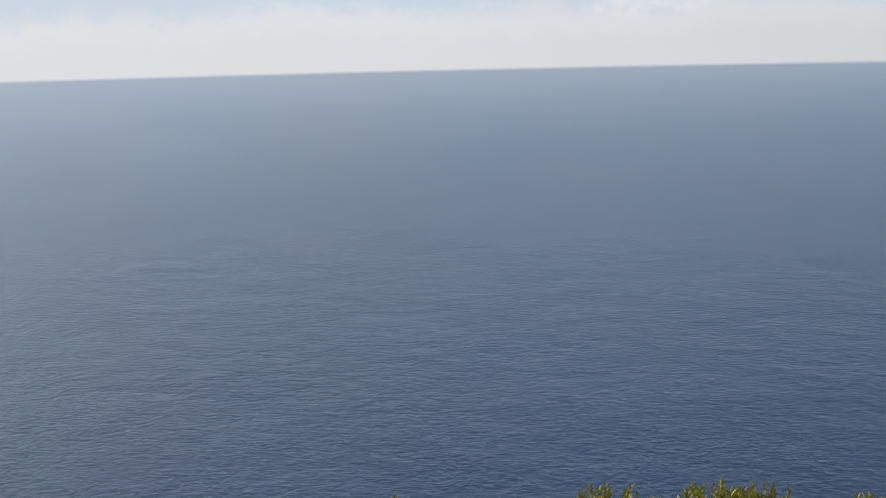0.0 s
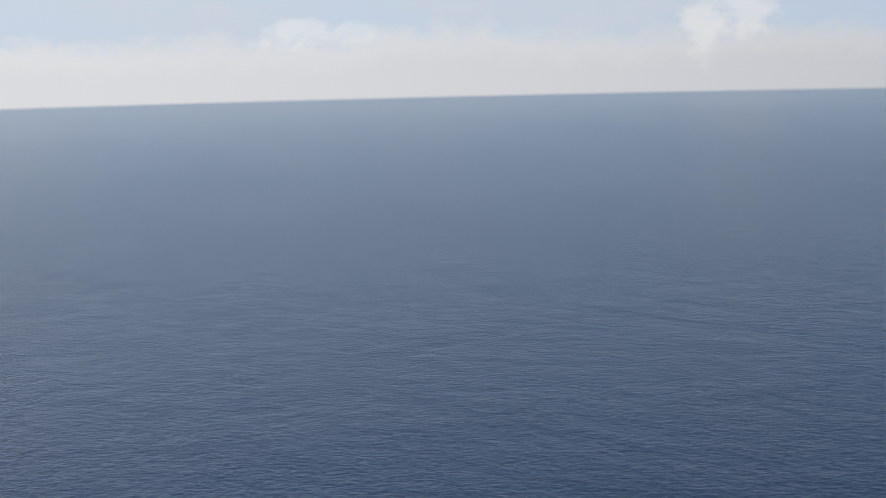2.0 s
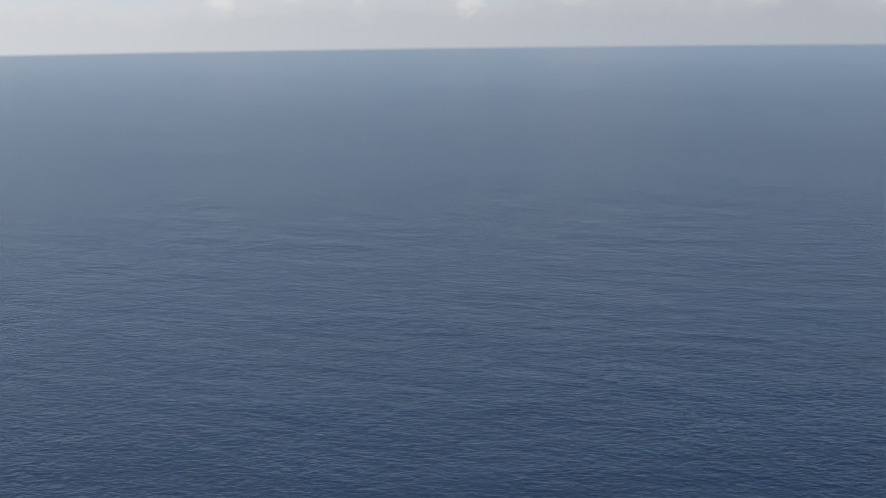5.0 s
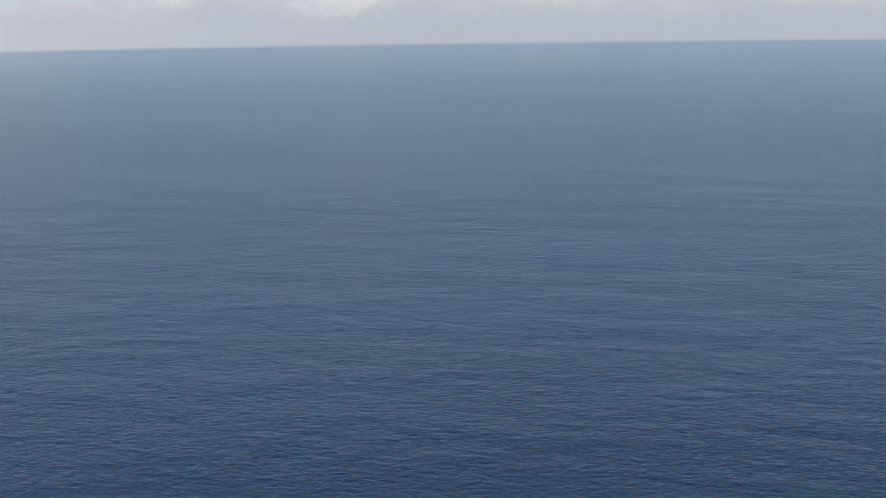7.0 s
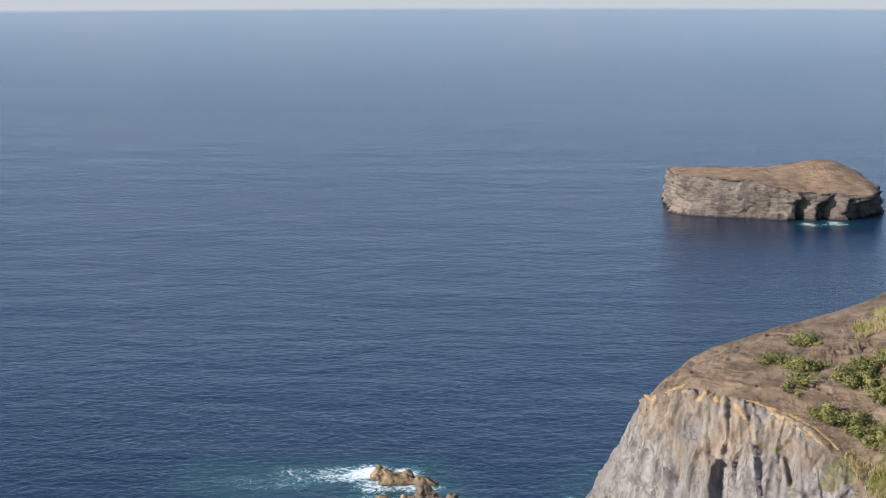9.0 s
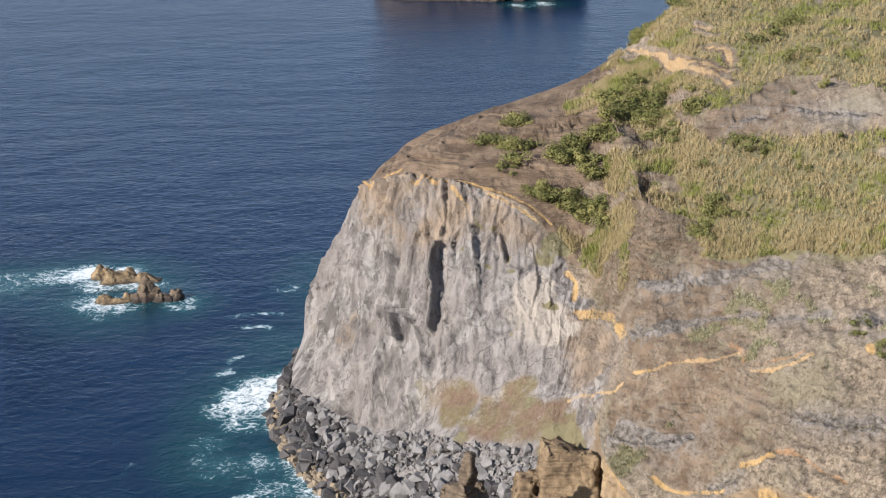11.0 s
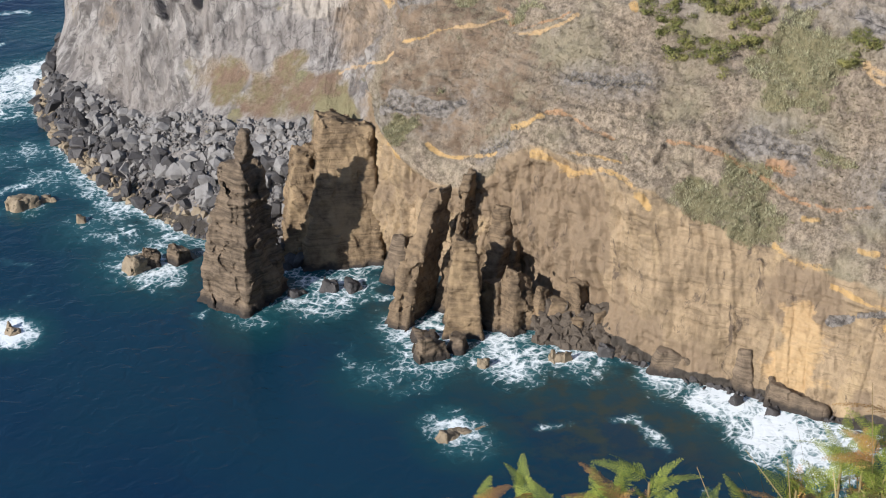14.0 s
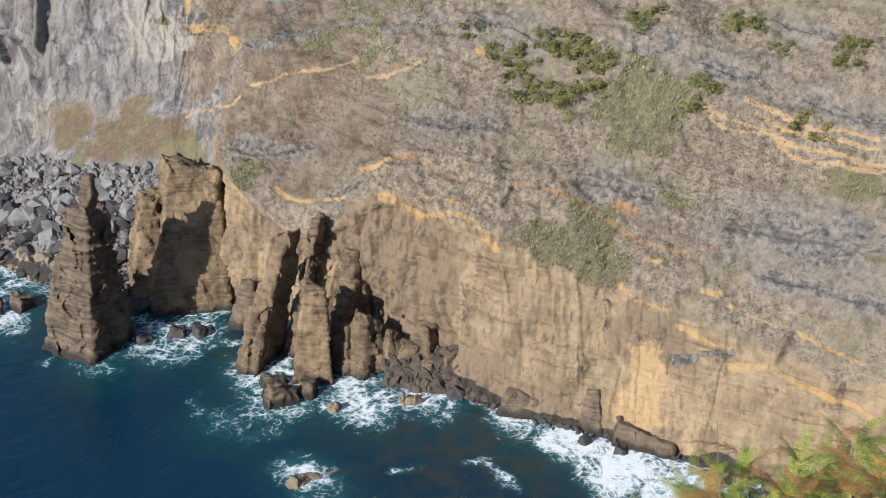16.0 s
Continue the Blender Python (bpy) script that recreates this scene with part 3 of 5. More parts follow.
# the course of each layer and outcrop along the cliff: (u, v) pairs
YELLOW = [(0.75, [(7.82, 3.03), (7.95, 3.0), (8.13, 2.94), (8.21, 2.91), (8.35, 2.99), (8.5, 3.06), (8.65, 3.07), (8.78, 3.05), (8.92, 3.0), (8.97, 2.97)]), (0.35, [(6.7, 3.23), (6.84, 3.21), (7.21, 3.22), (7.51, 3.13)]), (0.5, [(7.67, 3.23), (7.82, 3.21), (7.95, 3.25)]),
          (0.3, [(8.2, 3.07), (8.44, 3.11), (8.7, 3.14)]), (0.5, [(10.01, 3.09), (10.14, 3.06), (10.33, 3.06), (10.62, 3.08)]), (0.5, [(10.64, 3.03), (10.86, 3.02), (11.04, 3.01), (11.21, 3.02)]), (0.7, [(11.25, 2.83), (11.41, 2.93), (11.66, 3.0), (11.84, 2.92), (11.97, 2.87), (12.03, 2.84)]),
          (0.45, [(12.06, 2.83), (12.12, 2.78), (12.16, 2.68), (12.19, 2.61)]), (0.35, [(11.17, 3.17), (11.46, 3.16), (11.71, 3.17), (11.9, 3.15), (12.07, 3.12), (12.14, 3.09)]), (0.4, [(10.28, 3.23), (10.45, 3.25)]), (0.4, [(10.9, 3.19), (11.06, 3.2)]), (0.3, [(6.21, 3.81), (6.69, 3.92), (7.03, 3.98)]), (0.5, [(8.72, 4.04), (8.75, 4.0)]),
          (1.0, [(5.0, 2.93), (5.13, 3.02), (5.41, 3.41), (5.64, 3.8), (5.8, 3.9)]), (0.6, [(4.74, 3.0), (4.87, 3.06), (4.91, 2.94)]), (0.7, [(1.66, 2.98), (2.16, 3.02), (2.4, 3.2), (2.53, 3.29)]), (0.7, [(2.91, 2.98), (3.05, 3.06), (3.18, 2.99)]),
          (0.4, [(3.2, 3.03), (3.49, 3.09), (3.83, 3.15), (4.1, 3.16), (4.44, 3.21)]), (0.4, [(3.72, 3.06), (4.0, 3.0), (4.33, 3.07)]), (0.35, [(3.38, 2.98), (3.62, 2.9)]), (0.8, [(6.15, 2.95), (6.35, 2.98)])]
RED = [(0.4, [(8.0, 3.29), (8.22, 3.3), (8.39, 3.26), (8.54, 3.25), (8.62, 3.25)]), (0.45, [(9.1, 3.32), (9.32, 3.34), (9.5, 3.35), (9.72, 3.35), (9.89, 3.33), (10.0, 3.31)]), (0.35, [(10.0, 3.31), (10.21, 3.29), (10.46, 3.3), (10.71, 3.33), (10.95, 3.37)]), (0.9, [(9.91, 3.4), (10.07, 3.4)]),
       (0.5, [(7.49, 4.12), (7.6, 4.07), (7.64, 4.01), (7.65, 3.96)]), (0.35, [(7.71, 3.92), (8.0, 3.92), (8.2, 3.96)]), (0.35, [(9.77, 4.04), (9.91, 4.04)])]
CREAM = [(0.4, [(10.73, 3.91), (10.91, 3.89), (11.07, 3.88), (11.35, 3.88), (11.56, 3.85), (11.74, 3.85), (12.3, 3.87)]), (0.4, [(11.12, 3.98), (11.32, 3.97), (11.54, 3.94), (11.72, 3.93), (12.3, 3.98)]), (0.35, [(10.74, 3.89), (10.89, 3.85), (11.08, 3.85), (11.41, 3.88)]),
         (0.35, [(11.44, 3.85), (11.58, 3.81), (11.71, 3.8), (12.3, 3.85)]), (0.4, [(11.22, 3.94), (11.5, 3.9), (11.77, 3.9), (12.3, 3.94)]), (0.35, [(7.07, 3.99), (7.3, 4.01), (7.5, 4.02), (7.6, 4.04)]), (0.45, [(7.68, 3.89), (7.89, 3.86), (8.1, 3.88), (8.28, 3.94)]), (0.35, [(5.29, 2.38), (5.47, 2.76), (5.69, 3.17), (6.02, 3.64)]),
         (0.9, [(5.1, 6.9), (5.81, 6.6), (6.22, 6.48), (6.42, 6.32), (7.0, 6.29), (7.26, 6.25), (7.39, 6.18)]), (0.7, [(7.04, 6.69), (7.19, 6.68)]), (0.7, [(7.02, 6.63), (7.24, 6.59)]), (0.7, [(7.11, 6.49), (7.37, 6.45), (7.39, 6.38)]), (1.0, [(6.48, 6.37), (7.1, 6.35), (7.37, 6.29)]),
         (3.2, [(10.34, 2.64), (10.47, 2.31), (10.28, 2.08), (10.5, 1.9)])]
OUTCROPS = [(1.4, 1.4, [(6.09, 4.08), (6.76, 4.2), (7.22, 4.34), (7.65, 4.33)]), (1.2, 1.0, [(7.9, 4.25), (8.26, 4.29)]), (2.0, 1.2, [(8.71, 4.18), (8.95, 4.22), (9.2, 4.11)]), (2.0, 0.9, [(9.99, 4.13), (10.26, 4.19)]), (2.2, 0.9, [(10.68, 4.14), (10.95, 4.11), (11.16, 4.11)]),
            (1.4, 1.3, [(11.22, 4.47), (11.5, 4.41)]), (1.8, 1.4, [(11.67, 4.05), (11.84, 4.02), (12.3, 4.04)]), (2.2, 0.9, [(6.2, 3.28), (6.58, 3.4), (7.09, 3.55)]), (1.0, 0.5, [(7.39, 3.19), (7.62, 3.16)]), (1.6, 0.5, [(8.27, 3.55), (8.53, 3.54), (8.82, 3.59)]), (2.0, 0.8, [(9.76, 3.47), (10.0, 3.47), (10.22, 3.48)]),
            (3.0, 0.8, [(11.12, 3.47), (11.57, 3.49), (11.95, 3.51), (12.3, 3.51)]), (1.2, 0.7, [(11.47, 3.32), (11.89, 3.34), (12.3, 3.32)]), (2.4, 2.0, [(6.48, 4.51), (7.04, 4.58), (7.44, 4.64), (7.8, 4.69)]), (2.0, 1.8, [(7.42, 5.9), (7.64, 5.92), (7.85, 5.95), (8.4, 5.92)]), (1.0, 0.5, [(10.68, 2.68), (10.96, 2.86), (11.21, 3.0)])]
CAP_LEDGES = [(1.0, 1.2, [(2.51, 3.85), (3.05, 3.74), (3.35, 3.94)]), (1.5, 2.0, [(3.7, 4.5), (4.03, 4.66), (4.47, 4.87)]), (0.9, 1.0, [(3.53, 3.55), (4.16, 3.79)]), (0.7, 0.8, [(3.1, 5.8), (3.59, 5.53)]), (0.7, 0.7, [(2.0, 3.5), (2.6, 3.55), (3.3, 3.4)]), (0.8, 0.8, [(2.9, 4.4), (3.48, 4.41)]), (1.6, 2.0, [(5.57, 4.71), (6.2, 5.16), (6.98, 5.2)])]
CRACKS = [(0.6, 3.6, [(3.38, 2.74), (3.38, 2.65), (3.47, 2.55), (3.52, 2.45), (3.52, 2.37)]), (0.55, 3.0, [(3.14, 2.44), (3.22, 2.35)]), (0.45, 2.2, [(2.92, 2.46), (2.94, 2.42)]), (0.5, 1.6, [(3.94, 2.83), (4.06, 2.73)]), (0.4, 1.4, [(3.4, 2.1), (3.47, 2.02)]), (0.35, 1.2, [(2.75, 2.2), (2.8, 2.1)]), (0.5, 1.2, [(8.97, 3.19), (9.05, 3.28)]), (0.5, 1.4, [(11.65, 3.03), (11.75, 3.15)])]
# rusty soil between the grey face and the scree: u, v, reach
RUST = [(4.37, 1.88, 6), (4.01, 1.94, 5), (4.76, 1.88, 6), (4.18, 1.80, 4), (4.51, 2.0, 5), (5.0, 1.95, 5), (5.3, 2.05, 5)]
GRASSY = [(10.02, 3.92, 5), (9.95, 3.77, 5), (10.23, 3.71, 5), (10.26, 3.88, 5), (9.92, 3.65, 3), (9.33, 3.16, 5), (9.69, 3.2, 6), (9.65, 3.26, 5), (9.84, 3.14, 6), (9.7, 3.05, 4), (7.17, 4.19, 4), (7.75, 4.25, 4), (7.64, 4.35, 4), (12.01, 3.76, 5), (4.75, 1.98, 3), (4.1, 1.75, 2.5), (4.48, 2.91, 4), (4.59, 3.13, 5), (6.3, 3.1, 3), (8.3, 4.3, 4), (5.3, 2.0, 5)]


def build_land():
    u, v, P = coast_points()
    U, V = np.meshgrid(u, v, indexing="ij")
    du, dv = np.gradient(P, axis=0), np.gradient(P, axis=1)
    N = np.cross(dv, du)
    N /= np.linalg.norm(N, axis=-1, keepdims=True) + 1e-9
    wide = np.pad(N, ((0, 0), (7, 7), (0, 0)), mode="edge")
    N = sum(wide[:, k:k + N.shape[1]] for k in range(15))
    N /= np.linalg.norm(N, axis=-1, keepdims=True) + 1e-9
    x, y, z = P[..., 0], P[..., 1], P[..., 2]
    wob = 0.18 * fbm(x * 0.05, y * 0.05, z * 0.05, 3, 40)
    headland = smooth(6.1, 5.6, U + wob)
    crown = V + wob * 0.4 - 0.95 * np.maximum(U - 4.9, 0)
    face = smooth(1.75, 2.1, V + wob) * smooth(3.1, 2.95, crown)
    right = smooth(5.0, 5.7, U)
    grey = headland * (face * (1 - right) + right * smooth(2.0, 2.3, V) * smooth(3.15, 2.95, crown))
    talus = headland * smooth(0.9, 1.05, V) * smooth(2.15, 1.9, V)
    rust = np.zeros_like(x)
    for ru, rv, size in RUST:
        c = on_coast(ru, rv)[0]
        rust = np.maximum(rust, smooth(1.6, 0.4, np.sqrt(((P - c) ** 2).sum(-1)) / size + 0.55 * fbm(x * 0.16, y * 0.16, z * 0.16, 4, 130)))
    grey, talus = grey * (1 - 0.7 * rust), talus * (1 - 0.7 * rust)
    tuff = smooth(5.5, 5.9, U + wob) * smooth(1.0, 1.1, V) * smooth(3.12, 2.98, V + wob * 0.3)
    cap = smooth(5.2, 4.4, U + wob) * smooth(3.0, 3.2, V)
    cap = np.maximum(cap, 0.52 * smooth(8.8, 7.5, U + wob) * smooth(3.05, 3.3, V) * smooth(6.9, 6.5, V))
    slope = smooth(2.95, 3.2, V) * smooth(7.2, 6.8, V)
    run = np.concatenate([[0.0], np.cumsum(np.sqrt((np.diff(P[:, np.searchsorted(v, 2.5)], axis=0) ** 2).sum(-1)))])[:, None] + 0.10 * z
    ribs = 2.1 * (ridged(run * 0.055, z * 0.018, 0.5, 3, 30, 0.5) - 0.3) + 1.1 * ridged(run * 0.15, z * 0.045, 0.5, 2, 34) + 0.8 * ridged(run * 0.36, z * 0.09, 0.5, 2, 35) + 0.9 * fbm(run * 0.22, z * 0.14, 0.5, 4, 36, 0.6)
    gullies = ridged(x * 0.075, y * 0.075, z * 0.016, 5, 3, 0.6)
    rough = fbm(x * 0.12, y * 0.12, z * 0.09, 4, 9, 0.5)
    ledges = fbm(x * 0.03, y * 0.03, z * 0.5, 4, 21, 0.6)
    lumps = ridged(x * 0.10, y * 0.10, z * 0.10, 5, 12, 0.6)
    jump = run + 3.0 * fbm(x * 0.06, y * 0.06, z * 0.06, 4, 90, 0.6)
    plain = run + 1.2 * fbm(x * 0.04, y * 0.04, z * 0.04, 2, 90)
    slant = plain + 0.28 * z
    broken = 1.2 * facets(slant / 8.0, z / 17.0, 91) + 0.75 * facets(slant / 3.4, z / 8.0, 92) + 0.42 * facets(slant / 1.6, z / 3.4, 93)
    rubble = 0.30 * fbm(x * 0.55, y * 0.55, z * 0.55, 3, 120, 0.6) - 0.25 * smooth(0.25, 0.75, vnoise(x * 0.5, y * 0.5, z * 0.5, 121))
    slabs = (0.8 - 0.45 * smooth(10.3, 11.2, U)) * facets(plain / 6.0, z / 26.0, 96) + (0.6 - 0.25 * smooth(10.3, 11.2, U)) * facets(plain / 2.6, z / 13.0, 97) + 0.22 * facets(plain / 1.3, z / 1.4, 98)
    beds = 0.6 * facets(jump / 7.0, z / 1.6 + 0.04 * jump, 94) + 0.4 * facets(jump / 2.4, z / 2.0, 95)
    amp = grey * ((0.34 - 0.2 * smooth(3.5, 4.3, U)) * ribs + 0.5 * rubble + 0.6 * rough + (1.3 - 0.8 * smooth(3.5, 4.3, U)) * broken)
    calm = 1 - 0.62 * smooth(8.5, 9.1, U)
    amp = amp + tuff * (1.2 * calm * (gullies - 0.3) + 0.7 * calm * ribs + 0.5 * rough + 0.35 * ledges + (0.12 + 0.9 * calm) * slabs + 0.6 * rubble)
    amp = amp + slope * (1 - cap) * (1.2 * rough + 0.4 * ledges + 0.5 * (lumps - 0.4) + 0.12 * beds + 1.1 * rubble) + slope * cap * (0.5 * rough + 0.35 * ledges + 0.12 * beds + 0.3 * rubble)
    amp = amp + talus * 0.9 * rough * 0.6
    amp = amp * smooth(7.15, 6.7, V) * smooth(0.8, 1.05, V) * smooth(0.7, 1.3, U)
    mask = {"yellow": np.zeros_like(x), "red": np.zeros_like(x), "cream": np.zeros_like(x), "basalt": np.zeros_like(x), "stony": np.zeros_like(x)}

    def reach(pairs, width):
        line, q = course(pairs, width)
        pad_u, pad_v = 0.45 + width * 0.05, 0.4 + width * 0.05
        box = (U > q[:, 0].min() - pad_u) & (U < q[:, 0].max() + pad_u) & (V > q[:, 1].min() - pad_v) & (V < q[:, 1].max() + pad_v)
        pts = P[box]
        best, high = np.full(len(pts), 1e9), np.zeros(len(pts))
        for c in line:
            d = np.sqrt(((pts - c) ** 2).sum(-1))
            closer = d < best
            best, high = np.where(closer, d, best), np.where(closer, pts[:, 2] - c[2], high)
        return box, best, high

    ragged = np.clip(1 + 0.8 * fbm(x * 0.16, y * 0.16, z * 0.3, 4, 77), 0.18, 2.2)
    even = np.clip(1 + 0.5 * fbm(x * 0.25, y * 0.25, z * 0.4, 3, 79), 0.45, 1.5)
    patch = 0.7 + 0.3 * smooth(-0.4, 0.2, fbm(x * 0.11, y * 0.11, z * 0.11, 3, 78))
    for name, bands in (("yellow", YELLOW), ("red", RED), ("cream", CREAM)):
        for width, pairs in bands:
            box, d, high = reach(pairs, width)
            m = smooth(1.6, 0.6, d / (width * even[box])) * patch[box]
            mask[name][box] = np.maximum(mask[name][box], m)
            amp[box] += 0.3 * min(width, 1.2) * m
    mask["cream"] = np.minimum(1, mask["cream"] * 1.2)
    for width, proud, pairs in OUTCROPS + CAP_LEDGES:
        box, d, high = reach(pairs, width)
        m = smooth(1.5, 0.6, d / (width * ragged[box]))
        proud = proud * (1.7 if (width, proud, pairs) in CAP_LEDGES else 1.0)
        amp[box] += 1.1 * proud * m * smooth(-0.5, 0.1, high) * smooth(width * 1.6, 0.0, high) - 0.7 * proud * m * smooth(0.3, -0.3, high) * smooth(-width, -0.2, high)
        if any(pairs is p for _, _, p in OUTCROPS):
            mask["basalt"][box] = np.maximum(mask["basalt"][box], m * (0.55 + 0.45 * patch[box]))
            mask["stony"][box] = np.maximum(mask["stony"][box], smooth(4.5, 1.2, d / width))
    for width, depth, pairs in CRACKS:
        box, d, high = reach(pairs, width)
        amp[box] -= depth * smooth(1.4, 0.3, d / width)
    patchy = fbm(x * 0.06, y * 0.06, z * 0.06, 4, 52)
    bare = smooth(6.5, 7.0, U + 2 * wob) * smooth(5.5, 5.65, V + wob) * smooth(6.2, 6.0, V + wob)
    green = smooth(4.85, 5.05, V + 1.6 * wob) * smooth(4.2, 5.0, U + wob) * smooth(7.12, 7.0, V) * (1 - 0.9 * bare) * smooth(-0.75, -0.35, patchy)
    green = np.maximum(green, 0.75 * smooth(3.2, 3.5, V) * smooth(3.6, 4.8, U + 2 * wob) * smooth(6.2, 5.2, U) * smooth(0.05, 0.3, fbm(x * 0.05, y * 0.05, z * 0.05, 4, 55) + 0.15))
    for gu, gv, size in GRASSY:
        c = on_coast(gu, gv)[0]
        d = np.sqrt(((P - c) ** 2).sum(-1))
        green = np.maximum(green, 0.62 * smooth(size * 1.3, size * 0.5, d * ragged))
    green = green * np.maximum(smooth(2.98, 3.06, V), U < 5.6)
    scar = np.zeros_like(x)
    for width, pairs in CREAM:
        if pairs[0][1] > 6:
            box, d, high = reach(pairs, width)
            scar[box] = np.maximum(scar[box], smooth(3.2, 2.0, d / width))
    green = green * (1 - scar)
    green = green * (1 - np.maximum(mask["basalt"], np.maximum(mask["cream"], mask["yellow"])))
    wet = smooth(2.6, 0.8, z + 1.2 * rough) * (1 - 0.4 * talus)
    field = smooth(6.98, 7.05, V) * smooth(5.5, 6.5, U)
    P = P + N * amp[..., None]
    me = grid_mesh("ground", P, M_land)
    one = np.ones_like(x)
    warm = grey * np.clip(0.85 * smooth(2.25, 3.0, V + 2 * wob) + 0.2 * smooth(4.4, 5.2, U), 0, 0.75) * smooth(-0.8, 0.2, fbm(x * 0.07, y * 0.07, z * 0.05, 3, 97) + 0.15)
    pale = grey * 0.8 * smooth(4.0, 4.4, U) * smooth(5.7, 5.2, U) * smooth(2.25, 2.5, V) * smooth(2.95, 2.75, crown) * smooth(-0.1, 0.3, fbm(x * 0.08, y * 0.08, z * 0.03, 3, 98))
    brown = tuff * 0.8 * smooth(0.0, 0.5, fbm(jump * 0.05, z * 0.05, 0.5, 4, 99) + 0.5 * smooth(9.4, 7.6, U) + 0.3 * smooth(11.0, 12.0, U) * smooth(2.0, 1.4, V) - 0.5 * smooth(8.2, 9.0, U) * smooth(10.4, 9.6, U) * smooth(2.0, 2.6, V))
    paint(me, "use", np.stack([field, rust, mask["stony"], one], -1))
    paint(me, "tint", np.stack([warm, pale, brown, one], -1))
    paint(me, "region", np.stack([np.maximum(grey, talus), tuff, np.maximum(green, field * 0.55), one], -1))
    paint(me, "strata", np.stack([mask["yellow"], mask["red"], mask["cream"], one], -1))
    paint(me, "stone", np.stack([mask["basalt"], cap * (1 - grey), wet, one], -1))
    ob = new("ground", me)
    return tagged(ob, "steep volcanic sea cliffs with grey headland, tan tuff and scrubby slopes", "cliff", kind="structure"), green


ground, land_green = build_land()

# breaking water off the shore: x, y, reach, strength
SURF = [(6.6, 265, 5.6, 0.85), (70, 212, 6.0, 0.62), (34, 279, 8, 0.62), (30, 283, 9, 0.5), (47, 258, 7, 0.45), (14, 313, 5, 0.45), (60, 260, 8, 0.55), (66, 262, 6, 0.6), (73, 240, 11, 0.6), (86, 230, 10, 0.66), (97, 226, 11, 0.68), (106, 216, 9, 0.72),
        (113, 206, 10, 0.78), (116, 196, 10, 0.8), (120, 188, 10, 0.75), (25, 384, 11, 0.72), (19, 376, 10, 0.7), (12, 370, 8, 0.5), (14, 362, 8, 0.55), (8, 352, 7, 0.42), (10, 340, 8, 0.42), (62, 232, 6, 0.45), (-22, 484, 9, 0.85), (-12, 481, 8, 0.66), (-20, 473, 8, 0.6), (-31, 484, 9, 0.52), (-44, 481, 11, 0.44), (-58, 476, 12, 0.4), (-18, 452, 11, 0.62), (-8, 474, 9, 0.55), (4, 450, 6, 0.5), 
        (220, 952, 9, 0.75), (206, 948, 8, 0.6), (560, 1440, 20, 0.48), (585, 1446, 18, 0.6), (428, 1092, 16, 0.7), (17, 340, 8, 0.5), (20, 326, 8, 0.45), (28, 300, 9, 0.45), (38, 290, 8, 0.5)]


def build_sea():
    az = np.concatenate([np.arange(-180, -10, 2.5), np.arange(-10, 42, 0.24), np.arange(42, 180.1, 2.5)])
    r = np.concatenate([np.linspace(20, 150, 14)[:-1], np.arange(150, 490, 1.0), np.geomspace(490, 1600, 190)[:-1], np.geomspace(1600, 4950, 24)])
    A, Rr = np.meshgrid(np.radians(az), r, indexing="ij")
    P = np.stack([Rr * np.sin(A), Rr * np.cos(A), np.zeros_like(A)], -1)
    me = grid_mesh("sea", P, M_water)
    shore = spline(STATIONS, [polar(a, rr, 0)[:2] for a, rr in SHORE], np.linspace(0, 16, 300))
    x, y = P[..., 0], P[..., 1]
    d = np.full(A.shape, 1e9)
    near = (Rr < 520) & (A > -0.25) & (A < 0.9)
    q = P[near][:, :2]
    best = np.full(len(q), 1e9)
    for c in shore:
        best = np.minimum(best, np.hypot(q[:, 0] - c[0], q[:, 1] - c[1]))
    d[near] = best
    wave = fbm(x * 0.05, y * 0.05, 0, 4, 60)
    shallow = smooth(30, 2, d + 10 * wave) * 0.9
    shallow = np.maximum(shallow, 0.38 * smooth(120, 35, d + 14 * wave) * smooth(350, 300, Rr))
    foam = 0.62 * smooth(11, 1, d + 5 * wave)
    lines = ridged(x * 0.045, y * 0.06, 0, 3, 66)
    foam = np.maximum(foam, (0.46 * smooth(1.05, 1.5, lines) + 0.1) * smooth(60, 12, d))
    for sx, sy, size, strong in SURF:
        dd = np.hypot(x - sx, (y - sy) * 0.8)
        foam = np.maximum(foam, strong * smooth(1.5, 0.25, dd / size + 0.35 * wave))
        shallow = np.maximum(shallow, 0.9 * smooth(2.6, 0.6, dd / size + 0.3 * wave))
    reef = np.exp(-(((x - 96) / 20) ** 2 + ((y - 208) / 14) ** 2)) * 1.2 + 0.6 * smooth(24, 8, d) * smooth(330, 250, Rr)
    paint(me, "coast", np.stack([shallow, foam, reef.clip(0, 1), np.ones_like(d)], -1))
    return tagged(new("sea", me), "deep blue ocean with small wind waves and surf foam", "sea", kind="structure")


sea = build_sea()


